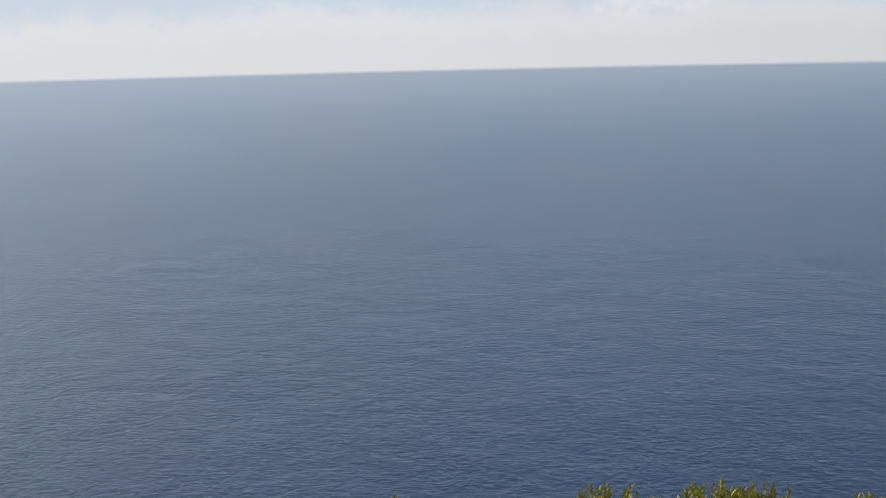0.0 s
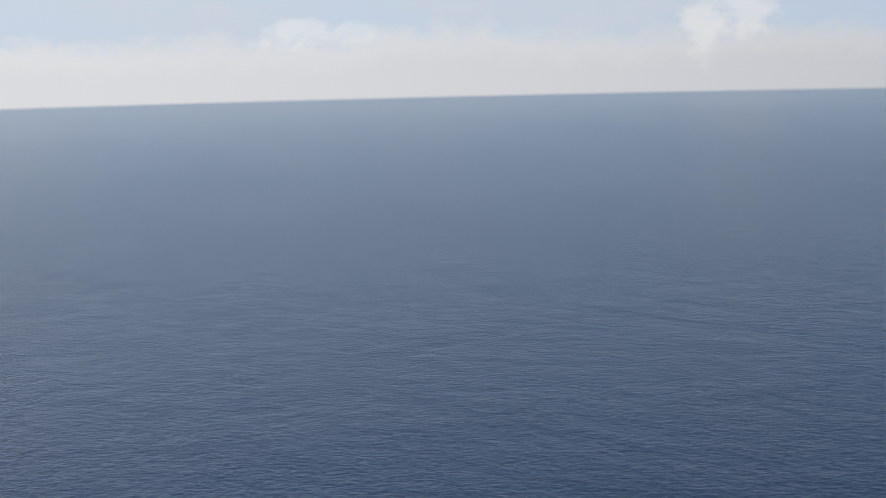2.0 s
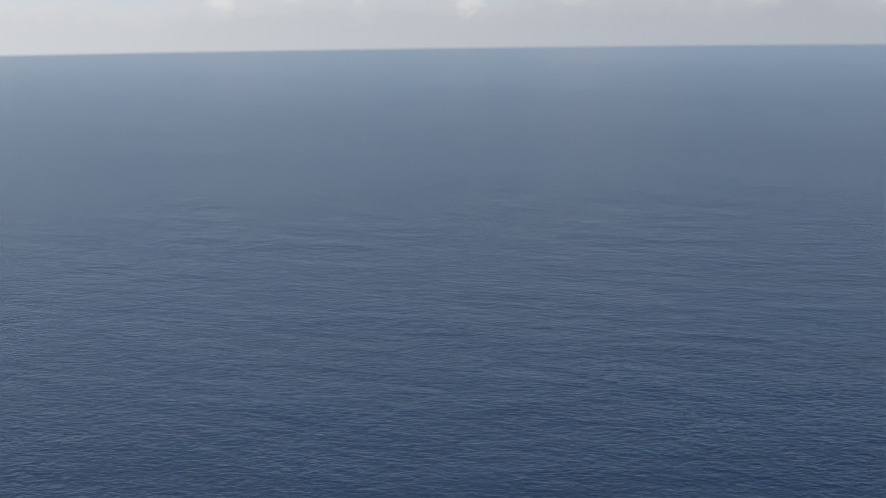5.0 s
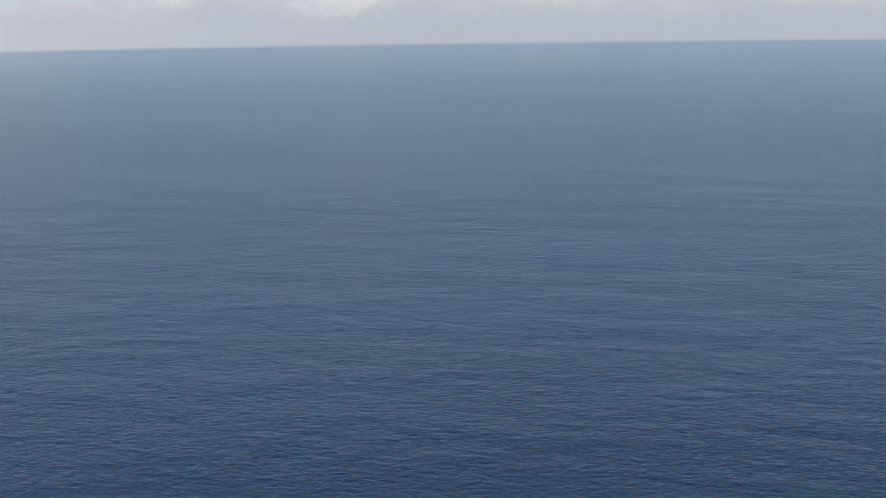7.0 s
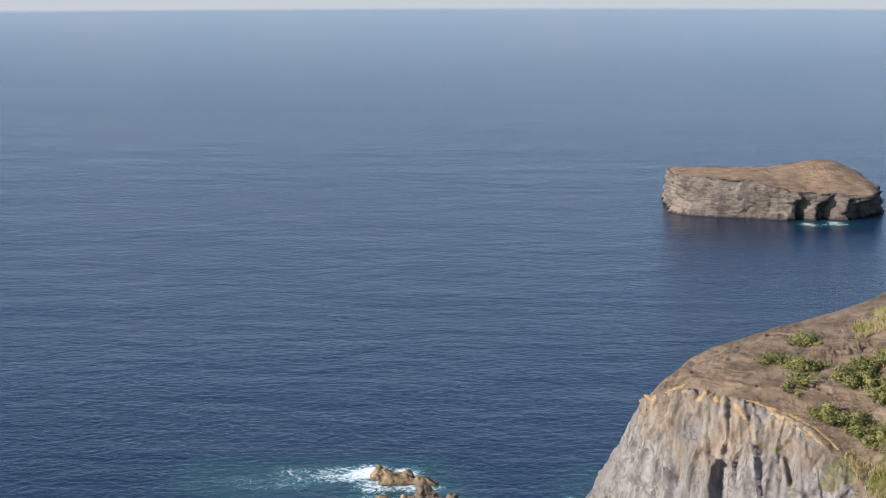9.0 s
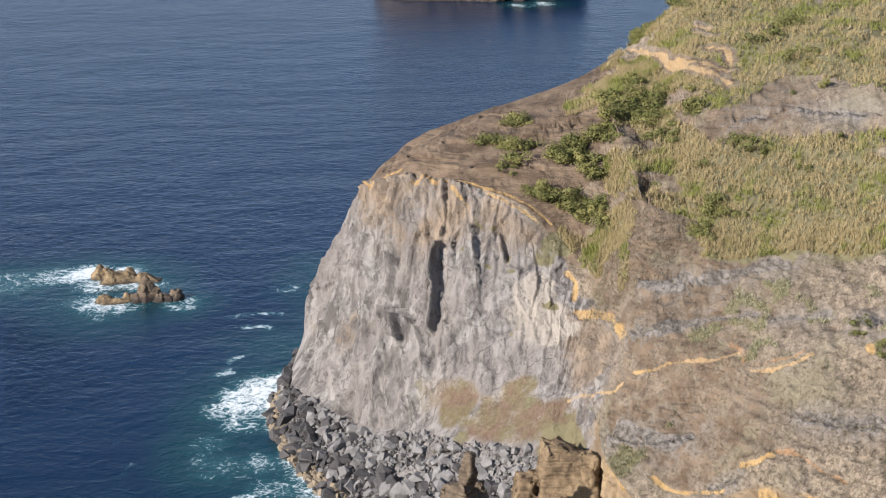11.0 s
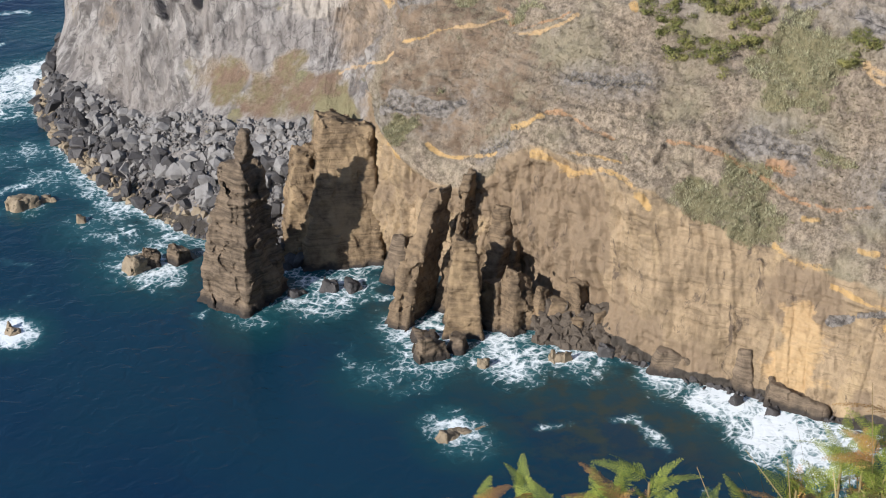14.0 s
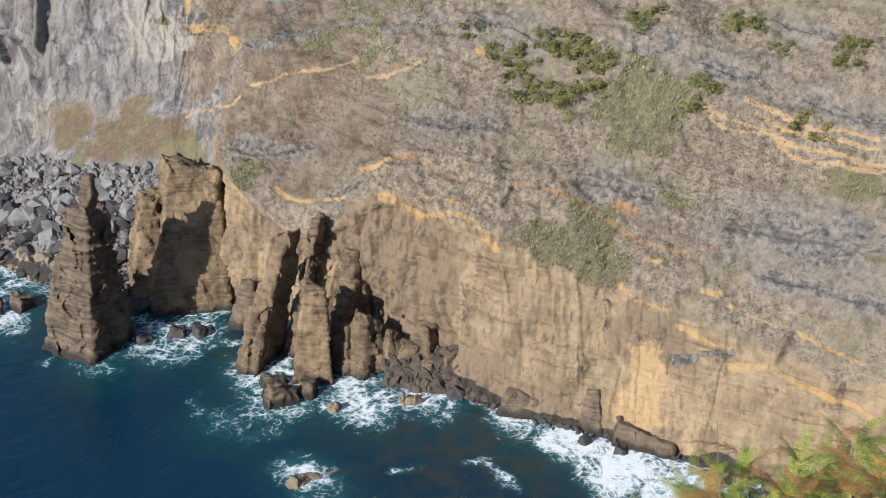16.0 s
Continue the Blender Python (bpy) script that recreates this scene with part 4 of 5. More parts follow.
def crag(name, base, height, rx, ry, material, seed, taper=0.5, lean=(0, 0), n=(110, 80), rough=0.12, steps=0.06, turn=0.0, shape=None, flute=0.8, jag=0.0):
    """A free-standing rock: a column of rings, narrowed, stepped and roughened."""
    a = np.linspace(0, 2 * np.pi, n[0], endpoint=False)[:, None]
    h = np.linspace(0, 1, n[1])[None, :]
    prof = shape(h) if shape else (1 - taper * h) * np.sqrt(np.clip(1 - h ** 8, 0, 1))
    ca, sa = np.cos(a), np.sin(a)
    k = 0.16 * max(rx, ry)
    r0 = random.Random(seed)
    rr = np.full((n[0], n[1]), 9.0)
    planes = 9
    for j in range(planes):
        turned = 2 * math.pi * (j + r0.uniform(-0.35, 0.35)) / planes
        away = 1.0 + 0.5 * rough * 2 * r0.uniform(-1, 1) + 1.3 * rough * np.round(2.2 * vnoise(h * height * 0.16 + seed, j * 7.3, 0.5, seed)) / 2.2
        rr = np.minimum(rr, np.maximum(away, 0.4) / np.maximum(np.cos(a - turned), 0.12))
    rr = prof * rr * (1 + 0.7 * rough * fbm(ca * k + seed, sa * k, h * height * 0.14, 6, seed, 0.62) + rough * flute * 0.7 * ridged(ca * k * 1.6 + seed, sa * k * 1.6, h * height * 0.03, 4, seed + 5) + steps * fbm(ca * 0.5, sa * 0.5, h * height * 0.5, 4, seed + 9, 0.65))
    X, Y = rx * rr * ca, ry * rr * sa
    c, s = math.cos(radians(turn)), math.sin(radians(turn))
    crest = 1 + jag * fbm(ca * 1.3 + seed * 1.7, sa * 1.3, 0 * h, 4, seed + 3) * h
    P = np.stack([base[0] + X * c - Y * s + lean[0] * h * np.ones_like(a), base[1] + X * s + Y * c + lean[1] * h * np.ones_like(a), base[2] - 3 + (height + 3) * h * crest * np.ones_like(a)], -1)
    return new(name, grid_mesh(name, P, material, wrap=True))


def surface_nets(F, origin, step):
    """Points and four-sided faces of the zero surface of a field on a grid."""
    S = F < 0
    nx, ny, nz = F.shape
    shape = (nx - 1, ny - 1, nz - 1)
    total, hits = np.zeros(shape + (3,)), np.zeros(shape)
    for axis in range(3):
        for a in (0, 1):
            for b in (0, 1):
                lo = [slice(0, -1)] * 3
                others = [k for k in range(3) if k != axis]
                for k, off in zip(others, (a, b)):
                    lo[k] = slice(off, shape[k] + off)
                hi = list(lo)
                hi[axis] = slice(1, shape[axis] + 1)
                f0, f1 = F[tuple(lo)], F[tuple(hi)]
                cross = (f0 < 0) != (f1 < 0)
                t = np.where(cross, f0 / np.where(cross, f0 - f1, 1), 0)
                total[..., axis] += cross * t
                for k, off in zip(others, (a, b)):
                    total[..., k] += cross * off
                hits += cross
    mixed = hits > 0
    index = np.full(shape, -1)
    index[mixed] = np.arange(mixed.sum())
    where_cell = np.argwhere(mixed)
    V = (where_cell + total[mixed] / hits[mixed][:, None]) * step + np.asarray(origin)
    faces = []
    for axis in range(3):
        lo = [slice(1, n - 1) for n in F.shape]
        lo[axis] = slice(0, F.shape[axis] - 1)
        hi = list(lo)
        hi[axis] = slice(1, F.shape[axis])
        s0, s1 = S[tuple(lo)], S[tuple(hi)]
        edge = np.argwhere(s0 != s1)
        flip = s0[s0 != s1]
        off = np.array([1, 1, 1])
        off[axis] = 0
        edge = edge + off
        b, c = [k for k in range(3) if k != axis]
        if axis == 1:
            b, c = c, b
        quad = []
        for db, dc in ((1, 1), (0, 1), (0, 0), (1, 0)):
            e = edge.copy()
            e[:, b] -= db
            e[:, c] -= dc
            quad.append(index[e[:, 0], e[:, 1], e[:, 2]])
        quad = np.stack(quad, -1)
        quad[~flip] = quad[~flip][:, ::-1]
        faces.append(quad)
    return V, np.concatenate(faces)


def crumble(X, Y, Z, seed):
    """Broken blocks: every cell of an uneven net in space has a step and a tilt of its own."""
    ix, iy, iz = np.floor(X), np.floor(Y), np.floor(Z)
    best, out = np.full(X.shape, 9.0), np.zeros(X.shape)
    for i in (-1, 0, 1):
        for j in (-1, 0, 1):
            for k in (-1, 0, 1):
                c = ix + i, iy + j, iz + k
                f = [q - w - 0.5 - 0.4 * lattice(*c, seed + m) for m, (q, w) in enumerate(zip((X, Y, Z), c))]
                d = f[0] ** 2 + f[1] ** 2 + f[2] ** 2
                val = 0.6 * lattice(*c, seed + 5) + f[0] * lattice(*c, seed + 6) + f[1] * lattice(*c, seed + 7) + 0.7 * f[2] * lattice(*c, seed + 8)
                out = np.where(d < best, val, out)
                best = np.minimum(best, d)
    return out


def rock_mass(name, blocks, material, seed, step=0.4, rough=1.0, layer=0.35, joint=0.6, cut_top=0.6, chips=9):
    """A rock grown from leaning tapered blocks: (x, y, half x, half y, height, turn, lean x, lean y, taper)."""
    B = np.array(blocks, float)
    reach = np.maximum(B[:, 2], B[:, 3]) * 1.35 + 0.5 + min(1.6, 0.3 * float(np.max(B[:, 4])))
    lo = np.array([np.min(np.minimum(B[:, k], B[:, k] + B[:, 6 + k]) - reach) for k in (0, 1)] + [-1.5])
    hi = np.array([np.max(np.maximum(B[:, k], B[:, k] + B[:, 6 + k]) + reach) for k in (0, 1)] + [np.max(B[:, 4]) * 1.1 + 1.2])
    ax = [np.arange(lo[k], hi[k] + step, step) for k in range(3)]
    X, Y, Z = np.meshgrid(*ax, indexing="ij")
    bend = 0.6 * rough * fbm(X * 0.10, Y * 0.10, Z * 0.07, 2, seed + 1)
    pick = random.Random(seed)
    field = np.full(X.shape, 1e3)
    for x, y, hx, hy, height, turn, lx, ly, taper in B:
        h = np.clip(Z / height, -0.1, 1.1)
        c, s_ = math.cos(radians(turn)), math.sin(radians(turn))
        dx, dy = X - x - lx * h, Y - y - ly * h
        px, py = dx * c + dy * s_, -dx * s_ + dy * c
        fall = 1.06 - 0.06 * np.minimum(h * 8, 1) - taper * h
        qx, qy = np.abs(px) - hx * fall, np.abs(py) - hy * fall
        r = 0.10 * min(hx, hy)
        side = np.hypot(np.maximum(qx + r, 0), np.maximum(qy + r, 0)) + np.minimum(np.maximum(qx, qy) + r, 0) - r
        top = Z - height + cut_top * (0.35 * px + 0.25 * py) + 0.7 * rough * vnoise(X * 0.35, Y * 0.35, 0 * Z, seed + 8)
        solid = np.maximum(side, top * 0.8)
        for k in range(chips):
            way = radians(turn + 45 + 90 * k + pick.uniform(-28, 28))
            level, tilt = pick.uniform(0.1, 0.8) * height, pick.uniform(-0.06, 0.42)
            reach_k = (abs(hx * math.cos(way - radians(turn))) + abs(hy * math.sin(way - radians(turn)))) * (1.06 - taper * level / height) * pick.uniform(0.72, 1.0)
            plane = (dx * math.cos(way) + dy * math.sin(way) - reach_k) * math.cos(tilt) + (Z - level) * math.sin(tilt)
            solid = np.maximum(solid, plane)
        field = np.minimum(field, solid)
    field = field + bend + 0.22 * rough * fbm(X * 0.35, Y * 0.35, Z * 0.35, 3, seed, 0.6)
    field = field - joint * 0.4 * (ridged(X * 0.22, Y * 0.22, Z * 0.035, 3, seed + 4, 0.6) - 0.4)
    skin = np.abs(field) < 3.0
    x, y, z = X[skin], Y[skin], Z[skin]
    wx = x + 0.5 * vnoise(x * 0.6, y * 0.6, z * 0.6, seed + 11)
    field[skin] += rough * (0.75 * crumble(wx / 3.2, y / 3.2, z / 5.0 + 0.08 * x, seed + 20) + 0.36 * crumble(wx / 1.25, y / 1.25, z / 1.3, seed + 40)) - layer * fbm(x * 0.04, y * 0.04, z * 0.9 + 0.07 * x, 3, seed + 6, 0.65)
    field[[0, -1]], field[:, [0, -1]], field[:, :, [0, -1]] = 1.0, 1.0, 1.0
    V, F = surface_nets(field, lo, step)
    me = bpy.data.meshes.new(name)
    me.from_pydata(V.tolist(), [], F.tolist())
    me.polygons.foreach_set("use_smooth", np.ones(len(F), bool))
    me.set_sharp_from_angle(angle=radians(34))
    me.materials.append(material)
    return new(name, me)


def at(az, r, z=0.0):
    return tuple(polar(az, r, z))


def low(h):
    return np.sqrt(np.clip(1 - h ** 2.2, 0, 1))


tagged(rock_mass("rock_tower", [(47.0, 265.4, 6.0, 5.5, 26.0, 42, 1.2, 0.6, 0.54), (47.2, 265.4, 5.4, 4.9, 31.5, 42, 2.2, 0.6, 0.84)], M_stack, 4, 0.28, 0.75, 0.32, 0.4, chips=0), "tall dark brown layered rock tower standing in the surf", "rock tower")
tagged(rock_mass("rock_pillar", [(80.6, 241.3, 3.3, 3.3, 16.4, -20, 1.2, 2.2, 0.42)], M_tan, 11, 0.28, 0.45, 0.28, 0.2, chips=1), "tan layered rock pillar standing at the cliff foot", "rock pillar")
tagged(rock_mass("rock_buttress", [(67.6, 276.0, 7.4, 6.8, 22.5, -8, 4.0, 9.0, 0.36), (60.4, 278.5, 3.2, 4.2, 18.5, -8, 3.0, 5.0, 0.45), (75.0, 277.0, 5.6, 7.0, 18.0, -25, 4.0, 7.0, 0.3)], M_tan, 15, 0.34, 0.75, 0.12, 0.4, chips=0), "broad tan buttress with an orange crown below the scrub slope", "rock buttress")
tagged(rock_mass("rock_fin", [(73.2, 249.5, 5.4, 2.6, 20.0, 42, 7.4, 5.6, 0.60), (70.0, 247.4, 2.4, 2.2, 8.5, 38, 2.8, 2.4, 0.5)], M_brown, 23, 0.30, 0.75, 0.1, 0.3, chips=1), "leaning brown rock fin rising out of the surf", "rock fin")
tagged(rock_mass("rock_fin", [(81.6, 252.6, 5.0, 1.7, 21.5, 48, 5.2, 3.6, 0.72), (87.5, 256.5, 4.0, 3.4, 14.5, 40, 4.0, 4.0, 0.4)], M_brown, 29, 0.30, 0.75, 0.1, 0.3, chips=0), "pointed dark brown rock fin against the cliff", "rock fin")
tagged(rock_mass("rock_fin", [(87.6, 246.6, 4.4, 2.4, 16.0, 40, 4.6, 5.6, 0.7), (91.4, 249.0, 3.6, 2.6, 21.0, 40, 4.0, 5.6, 0.72)], M_brown, 35, 0.30, 0.8, 0.1, 0.3, chips=1), "jagged brown rock rib above the boulder cove", "rock fin")
tagged(rock_mass("rock_mass", [(89.2, 240.0, 2.7, 2.6, 9.0, 20, 0.9, 1.6, 0.4), (86.0, 241.5, 2.0, 2.4, 6.5, 30, 0.8, 1.5, 0.4), (91.6, 239.0, 1.6, 1.8, 5.5, 5, 0.4, 1.0, 0.4)], M_brown, 33, 0.28, 0.8, 0.2, 0.3, chips=3), "broken brown rocks beside the pillar", "rock mass")
for blocks, seed, label in (([(94.2, 238.8, 2.4, 2.0, 7.0, 10, 0.3, 0.8, 0.3)], 38, "tall brown block leaning in the boulder cove"), ([(96.8, 236.4, 2.7, 2.1, 5.4, -25, 0.2, 0.8, 0.3)], 39, "square brown block in the boulder cove"), ([(99.4, 236.2, 2.6, 2.5, 8.2, 30, 0.4, 1.0, 0.35)], 40, "large brown block against the tan wall"), ([(98.4, 233.0, 1.9, 1.6, 3.4, 48, 0.2, 0.5, 0.3)], 41, "small brown block above the cobbles"), ([(101.8, 232.0, 2.2, 1.9, 4.4, 15, 0.3, 0.6, 0.35)], 42, "brown block at the foot of the tan wall")):
    tagged(rock_mass("rock_block", blocks, M_brown, seed, 0.26, 0.6, 0.15, 0.2, chips=5), label, "rock", "fallen blocks in the cove")
tagged(rock_mass("rock_fin", [(75.0, 262.0, 2.2, 2.6, 7.5, 45, 1.4, 2.0, 0.5)], M_stack, 43, 0.30, 0.7, 0.12, 0.3), "small dark rock knob in the shaded cove", "rock fin")
tagged(rock_mass("rock_fin", [(117.8, 209.2, 1.9, 2.2, 6.6, 45, 0.5, 1.0, 0.55)], M_stack, 47, 0.28, 0.3, 0.1, 0.2, chips=3), "dark wet rock knob at the foot of the tan wall", "rock fin")
tagged(rock_mass("rock_ledge", [(111.2, 215.4, 7.6, 1.3, 3.0, -32, 0.2, 0.4, 0.05)], M_stack, 48, 0.30, 0.35, 0.1, 0.2), "low black wave-cut ledge along the tan wall", "rock ledge")
tagged(rock_mass("rock_ledge", [(122.8, 200.6, 5.4, 1.3, 3.0, -46, 0.2, 0.4, 0.05)], M_stack, 49, 0.30, 0.35, 0.1, 0.2), "low black wave-cut ledge along the tan wall", "rock ledge")


def build_islet():
    """The flat islet: a wall of cliffs round a tilted turf-brown top."""
    a = np.linspace(0, 2 * np.pi, 420, endpoint=False)[:, None]
    ca, sa = np.cos(a), np.sin(a)
    box = (np.abs(ca) ** 9 + np.abs(sa) ** 9) ** (-1 / 9)
    out = box * (1 + 0.05 * fbm(ca * 2 + 3, sa * 2, 0, 5, 5, 0.6))
    lx, ly = 59 * out * ca, 36 * out * sa
    wall = np.linspace(0, 1, 46)[None, :]
    roof = np.linspace(1, 0, 40)[None, 1:]

    def top(px, py):
        front = np.interp(px, [-60, -30, -15, 0, 15, 40, 52, 62], [26.0, 25.2, 24.0, 20.0, 16.0, 14.0, 16.0, 15.0])
        rear = np.interp(px, [-60, -30, -15, 0, 18, 32, 40, 50, 62], [21.0, 23.0, 24.5, 24.5, 27.0, 29.5, 28.5, 24.5, 19.0])
        return front + (rear - front) * np.clip((py + 40) / 66, 0, 1) ** 0.8 + 0.8 * fbm(px * 0.06, py * 0.06, 0, 5, 8)

    edge = top(lx, ly)
    caves = ridged(lx * 0.075, ly * 0.05, wall * 0.2, 3, 6)
    grain = fbm(lx * 0.03, ly * 0.03, wall * 8.0 + lx * 0.10, 5, 16, 0.65)
    broken = facets(lx / 7.0 + 0.8 * ly / 7.0, wall * 3.2, 17) + 0.5 * facets(lx / 3.0 + 0.8 * ly / 3.0, wall * 7.0, 18)
    cave = sum(np.exp(-((lx - cx) / cw) ** 2) * smooth(ch, ch - 0.2, wall) for cx, cw, ch in ((13, 3.4, 0.8), (24, 1.6, 0.72), (30, 1.8, 0.8), (44, 2.0, 0.9), (49, 1.5, 0.8), (55, 4.0, 0.85))) * smooth(-10, -25, ly)
    hollow = smooth(0.0, 0.08, wall) * smooth(0.85, 0.6, wall) * smooth(0, 16, lx)
    shrink = 1.07 - 0.07 * np.minimum(1, wall * 10) - 0.26 * cave + (0.014 * grain + 0.030 * broken - 0.10 * smooth(0.15, -0.45, caves) * hollow - 0.03 * wall)
    W = np.stack([lx * shrink, ly * shrink, -2 + (edge + 2) * wall], -1)
    rx, ry = lx * 0.985 * roof, ly * 0.985 * roof
    T = np.stack([rx, ry, top(rx, ry) * np.ones_like(rx) - 0.6 * (roof > 0.97)], -1)
    P = np.concatenate([W, T], 1)
    P[..., 2] = np.where(P[..., 2] > 0, P[..., 2] * 0.90, P[..., 2])
    P[..., 1] += 22 * np.clip((10 - P[..., 0]) / 70, 0, 1.1) + 5 * np.clip((P[..., 0] - 10) / 45, 0, 1.1) - 6
    c, s = math.cos(radians(-3)), math.sin(radians(-3))
    Q = P.copy()
    Q[..., 0], Q[..., 1] = 194 + P[..., 0] * c - P[..., 1] * s, 1003 + P[..., 0] * s + P[..., 1] * c
    ob = new("islet")
    ob.location = (194, 1003, 0)
    for part_name, piece, mat, label in (("cliff_wall", Q[:, :47], M_islet, "grey-brown cliff with dark sea caves"), ("turf_top", Q[:, 45:], M_islet_top, "dry reddish-brown sloping top")):
        child = new(part_name, grid_mesh(part_name, piece - np.array((194, 1003, 0)), mat, wrap=True))
        child.parent = ob
        tagged(child, label)
    return tagged(ob, "flat-topped brown rock islet with sheer cliffs standing in open sea", "islet")


build_islet()
tagged(crag("rock_islet", (390, 1040, 0), 15, 24, 16, M_islet, 52, lean=(-4, 4), n=(110, 60), rough=0.16, steps=0.05, shape=lambda h: np.interp(h, [0, 0.5, 0.9, 1.0], [1.0, 0.75, 0.36, 0.0])), "low pyramid-shaped dark rock far out at sea", "rock")
tagged(crag("rock_tower", (443, 1096, 0), 25, 5.2, 5.2, M_islet, 57, lean=(0.5, 0), n=(90, 80), rough=0.2, steps=0.1, shape=lambda h: np.interp(h, [0, 0.12, 0.5, 0.8, 0.93, 1.0], [1.5, 0.9, 0.75, 0.7, 0.5, 0.0])), "slim grey rock tower far out beyond the plateau", "rock tower")
tagged(crag("far_reef", (590, 1462, 0), 3.4, 22, 5, M_stack, 61, n=(90, 30), rough=0.3, steps=0.0, shape=low), "dark low reef ringed by white surf", "reef")

# the reef off the headland
REEF = "rocks of the offshore reef"
for blocks, seed, mat, label in (
        ([(-12.0, 476, 7.5, 3.6, 1.7, 8, 0, 1, 0.3), (-5.5, 474, 4.0, 2.4, 1.3, -10, 0, 1, 0.3), (-19.0, 479, 2.4, 2.2, 3.4, 20, 0, 1, 0.85), (-16.0, 478, 2.6, 2.0, 1.8, 10, 0, 1, 0.6), (-10.5, 478, 2.2, 1.6, 2.3, 30, 0, 1, 0.7)], 71, M_reef, "low ochre reef slab with rock points washed by surf"),
        ([(-6.0, 457, 3.6, 3.2, 6.0, 30, 0.3, 1.5, 0.86), (-3.4, 457, 3.0, 2.6, 2.9, 10, 0.4, 1, 0.7), (-8.4, 456, 2.6, 2.2, 2.0, 50, 0, 1, 0.6)], 73, M_stack, "pointed dark rock of the reef"),
        ([(-14.5, 456, 4.6, 2.0, 1.2, 5, 0, 0.6, 0.3), (-11.0, 457, 2.0, 1.6, 2.0, 25, 0, 0.6, 0.5), (-17.5, 457, 2.4, 1.5, 1.0, 0, 0, 0.5, 0.3)], 74, M_reef, "flat ochre reef slab with foam round it"),
        ([(2.4, 456, 2.3, 2.2, 2.6, 40, 0, 1, 0.5)], 75, M_stack, "small rounded brown reef rock"),
        ([(-1.4, 455, 2.6, 1.5, 1.3, 0, 0, 0.6, 0.3)], 76, M_stack, "low dark rock at the edge of the reef")):
    tagged(rock_mass("reef_rock", blocks, mat, seed, 0.30, 0.5, 0.15, 0.35, chips=4), label, "rock", REEF)

# single rocks in the bay
BAY = "rocks in the bay"
for x, y, rx, ry, tall, seed, mat, label in (
        (70.2, 211.6, 5.2, 1.4, 0.35, 81, M_ochre, "flat pale rock awash in the bay"),
        (6.6, 264.7, 2.0, 1.6, 0.8, 82, M_ochre, "small rock under a burst of white surf"),
        (13.4, 314.0, 3.3, 2.3, 1.9, 83, M_ochre, "flat ochre rock standing in blue water"),
        (18.2, 315.2, 2.0, 1.5, 1.2, 84, M_ochre, "small ochre rock beside a larger one"),
        (30.4, 280.6, 2.4, 2.2, 2.6, 85, M_ochre, "angular brown rock in the foam"),
        (33.6, 281.6, 2.2, 2.0, 3.2, 86, M_stack, "dark angular rock in the foam"),
        (38.5, 281.5, 2.0, 2.0, 2.2, 87, M_stack, "dark rock between stack and shore"),
        (72.4, 234.6, 3.2, 2.2, 3.2, 88, M_stack, "large wet block lying in the surf"),
        (77.6, 235.4, 1.6, 1.6, 2.4, 89, M_stack, "dark wedge of rock in the surf"),
        (73.0, 240.6, 2.2, 1.2, 1.2, 90, M_stack, "low dark rock in the surf"),
        (62.4, 262.5, 1.8, 1.6, 1.8, 91, M_dark, "dark rock in the shaded cove"),
        (66.5, 261.0, 1.6, 1.4, 1.3, 92, M_dark, "small dark rock in white water"),
        (80.0, 228.8, 1.6, 1.1, 1.0, 93, M_ochre, "small rock awash in foam"),
        (93.0, 226.6, 1.8, 1.2, 1.1, 94, M_ochre, "small pale rock awash in foam"),
        (100.5, 226.0, 1.7, 1.2, 1.2, 95, M_dark, "dark rock at the surf line"),
        (114.6, 205.6, 1.6, 1.2, 1.3, 96, M_dark, "dark rock between breakers"),
        (119.0, 201.0, 1.8, 1.4, 1.2, 97, M_dark, "dark rock near the cliff foot"),
        (56.0, 262.5, 2.0, 1.4, 0.9, 98, M_dark, "low dark rock beside the stack"),
        (23.5, 303.5, 1.3, 1.1, 1.2, 99, M_ochre, "small ochre rock off the boulder beach")):
    tagged(rock_mass("sea_rock", [(x, y, rx * 0.85, ry * 0.85, tall, (seed * 37) % 70 - 35, 0.1, 0.25, 0.16)], mat, seed, 0.22, 0.6, 0.12, 0.3, cut_top=0.6, chips=6), label, "rock", BAY)


# ================= boulders =================
def boulder_mesh(seed, material):
    rnd = random.Random(seed)
    bm = bmesh.new()
    for _ in range(14):
        p = Vector((rnd.gauss(0, 1), rnd.gauss(0, 1), rnd.gauss(0, 1))).normalized() * rnd.uniform(0.85, 1.1)
        bm.verts.new((p.x * 1.1, p.y * 0.9, p.z * 0.75))
    made = bmesh.ops.convex_hull(bm, input=bm.verts)
    loose = [g for g in made["geom_interior"] if isinstance(g, bmesh.types.BMVert)]
    bmesh.ops.delete(bm, geom=loose, context="VERTS")
    me = bpy.data.meshes.new("boulder")
    bm.to_mesh(me)
    bm.free()
    me.materials.append(material)
    return me


BOULDERS = {m.name: [boulder_mesh(k * 7 + 1, m) for k in range(7)] for m in (M_grey, M_dark, M_ochre, M_cobble)}
LABEL = {M_grey.name: "angular grey boulder on the talus below the headland", M_dark.name: "wet black basalt boulder at the water's edge", M_ochre.name: "ochre-stained boulder washed by the surf"}
rnd = random.Random(5)


def boulder_kind(u, v):
    if v < 1.18:
        return M_ochre if rnd.random() < 0.62 else M_dark
    if v < 1.5 or (u < 2.6 and v < 1.7):
        return M_dark if rnd.random() < (0.85 if u < 3.4 else 0.55) else M_grey
    return M_dark if rnd.random() < 0.10 else M_grey


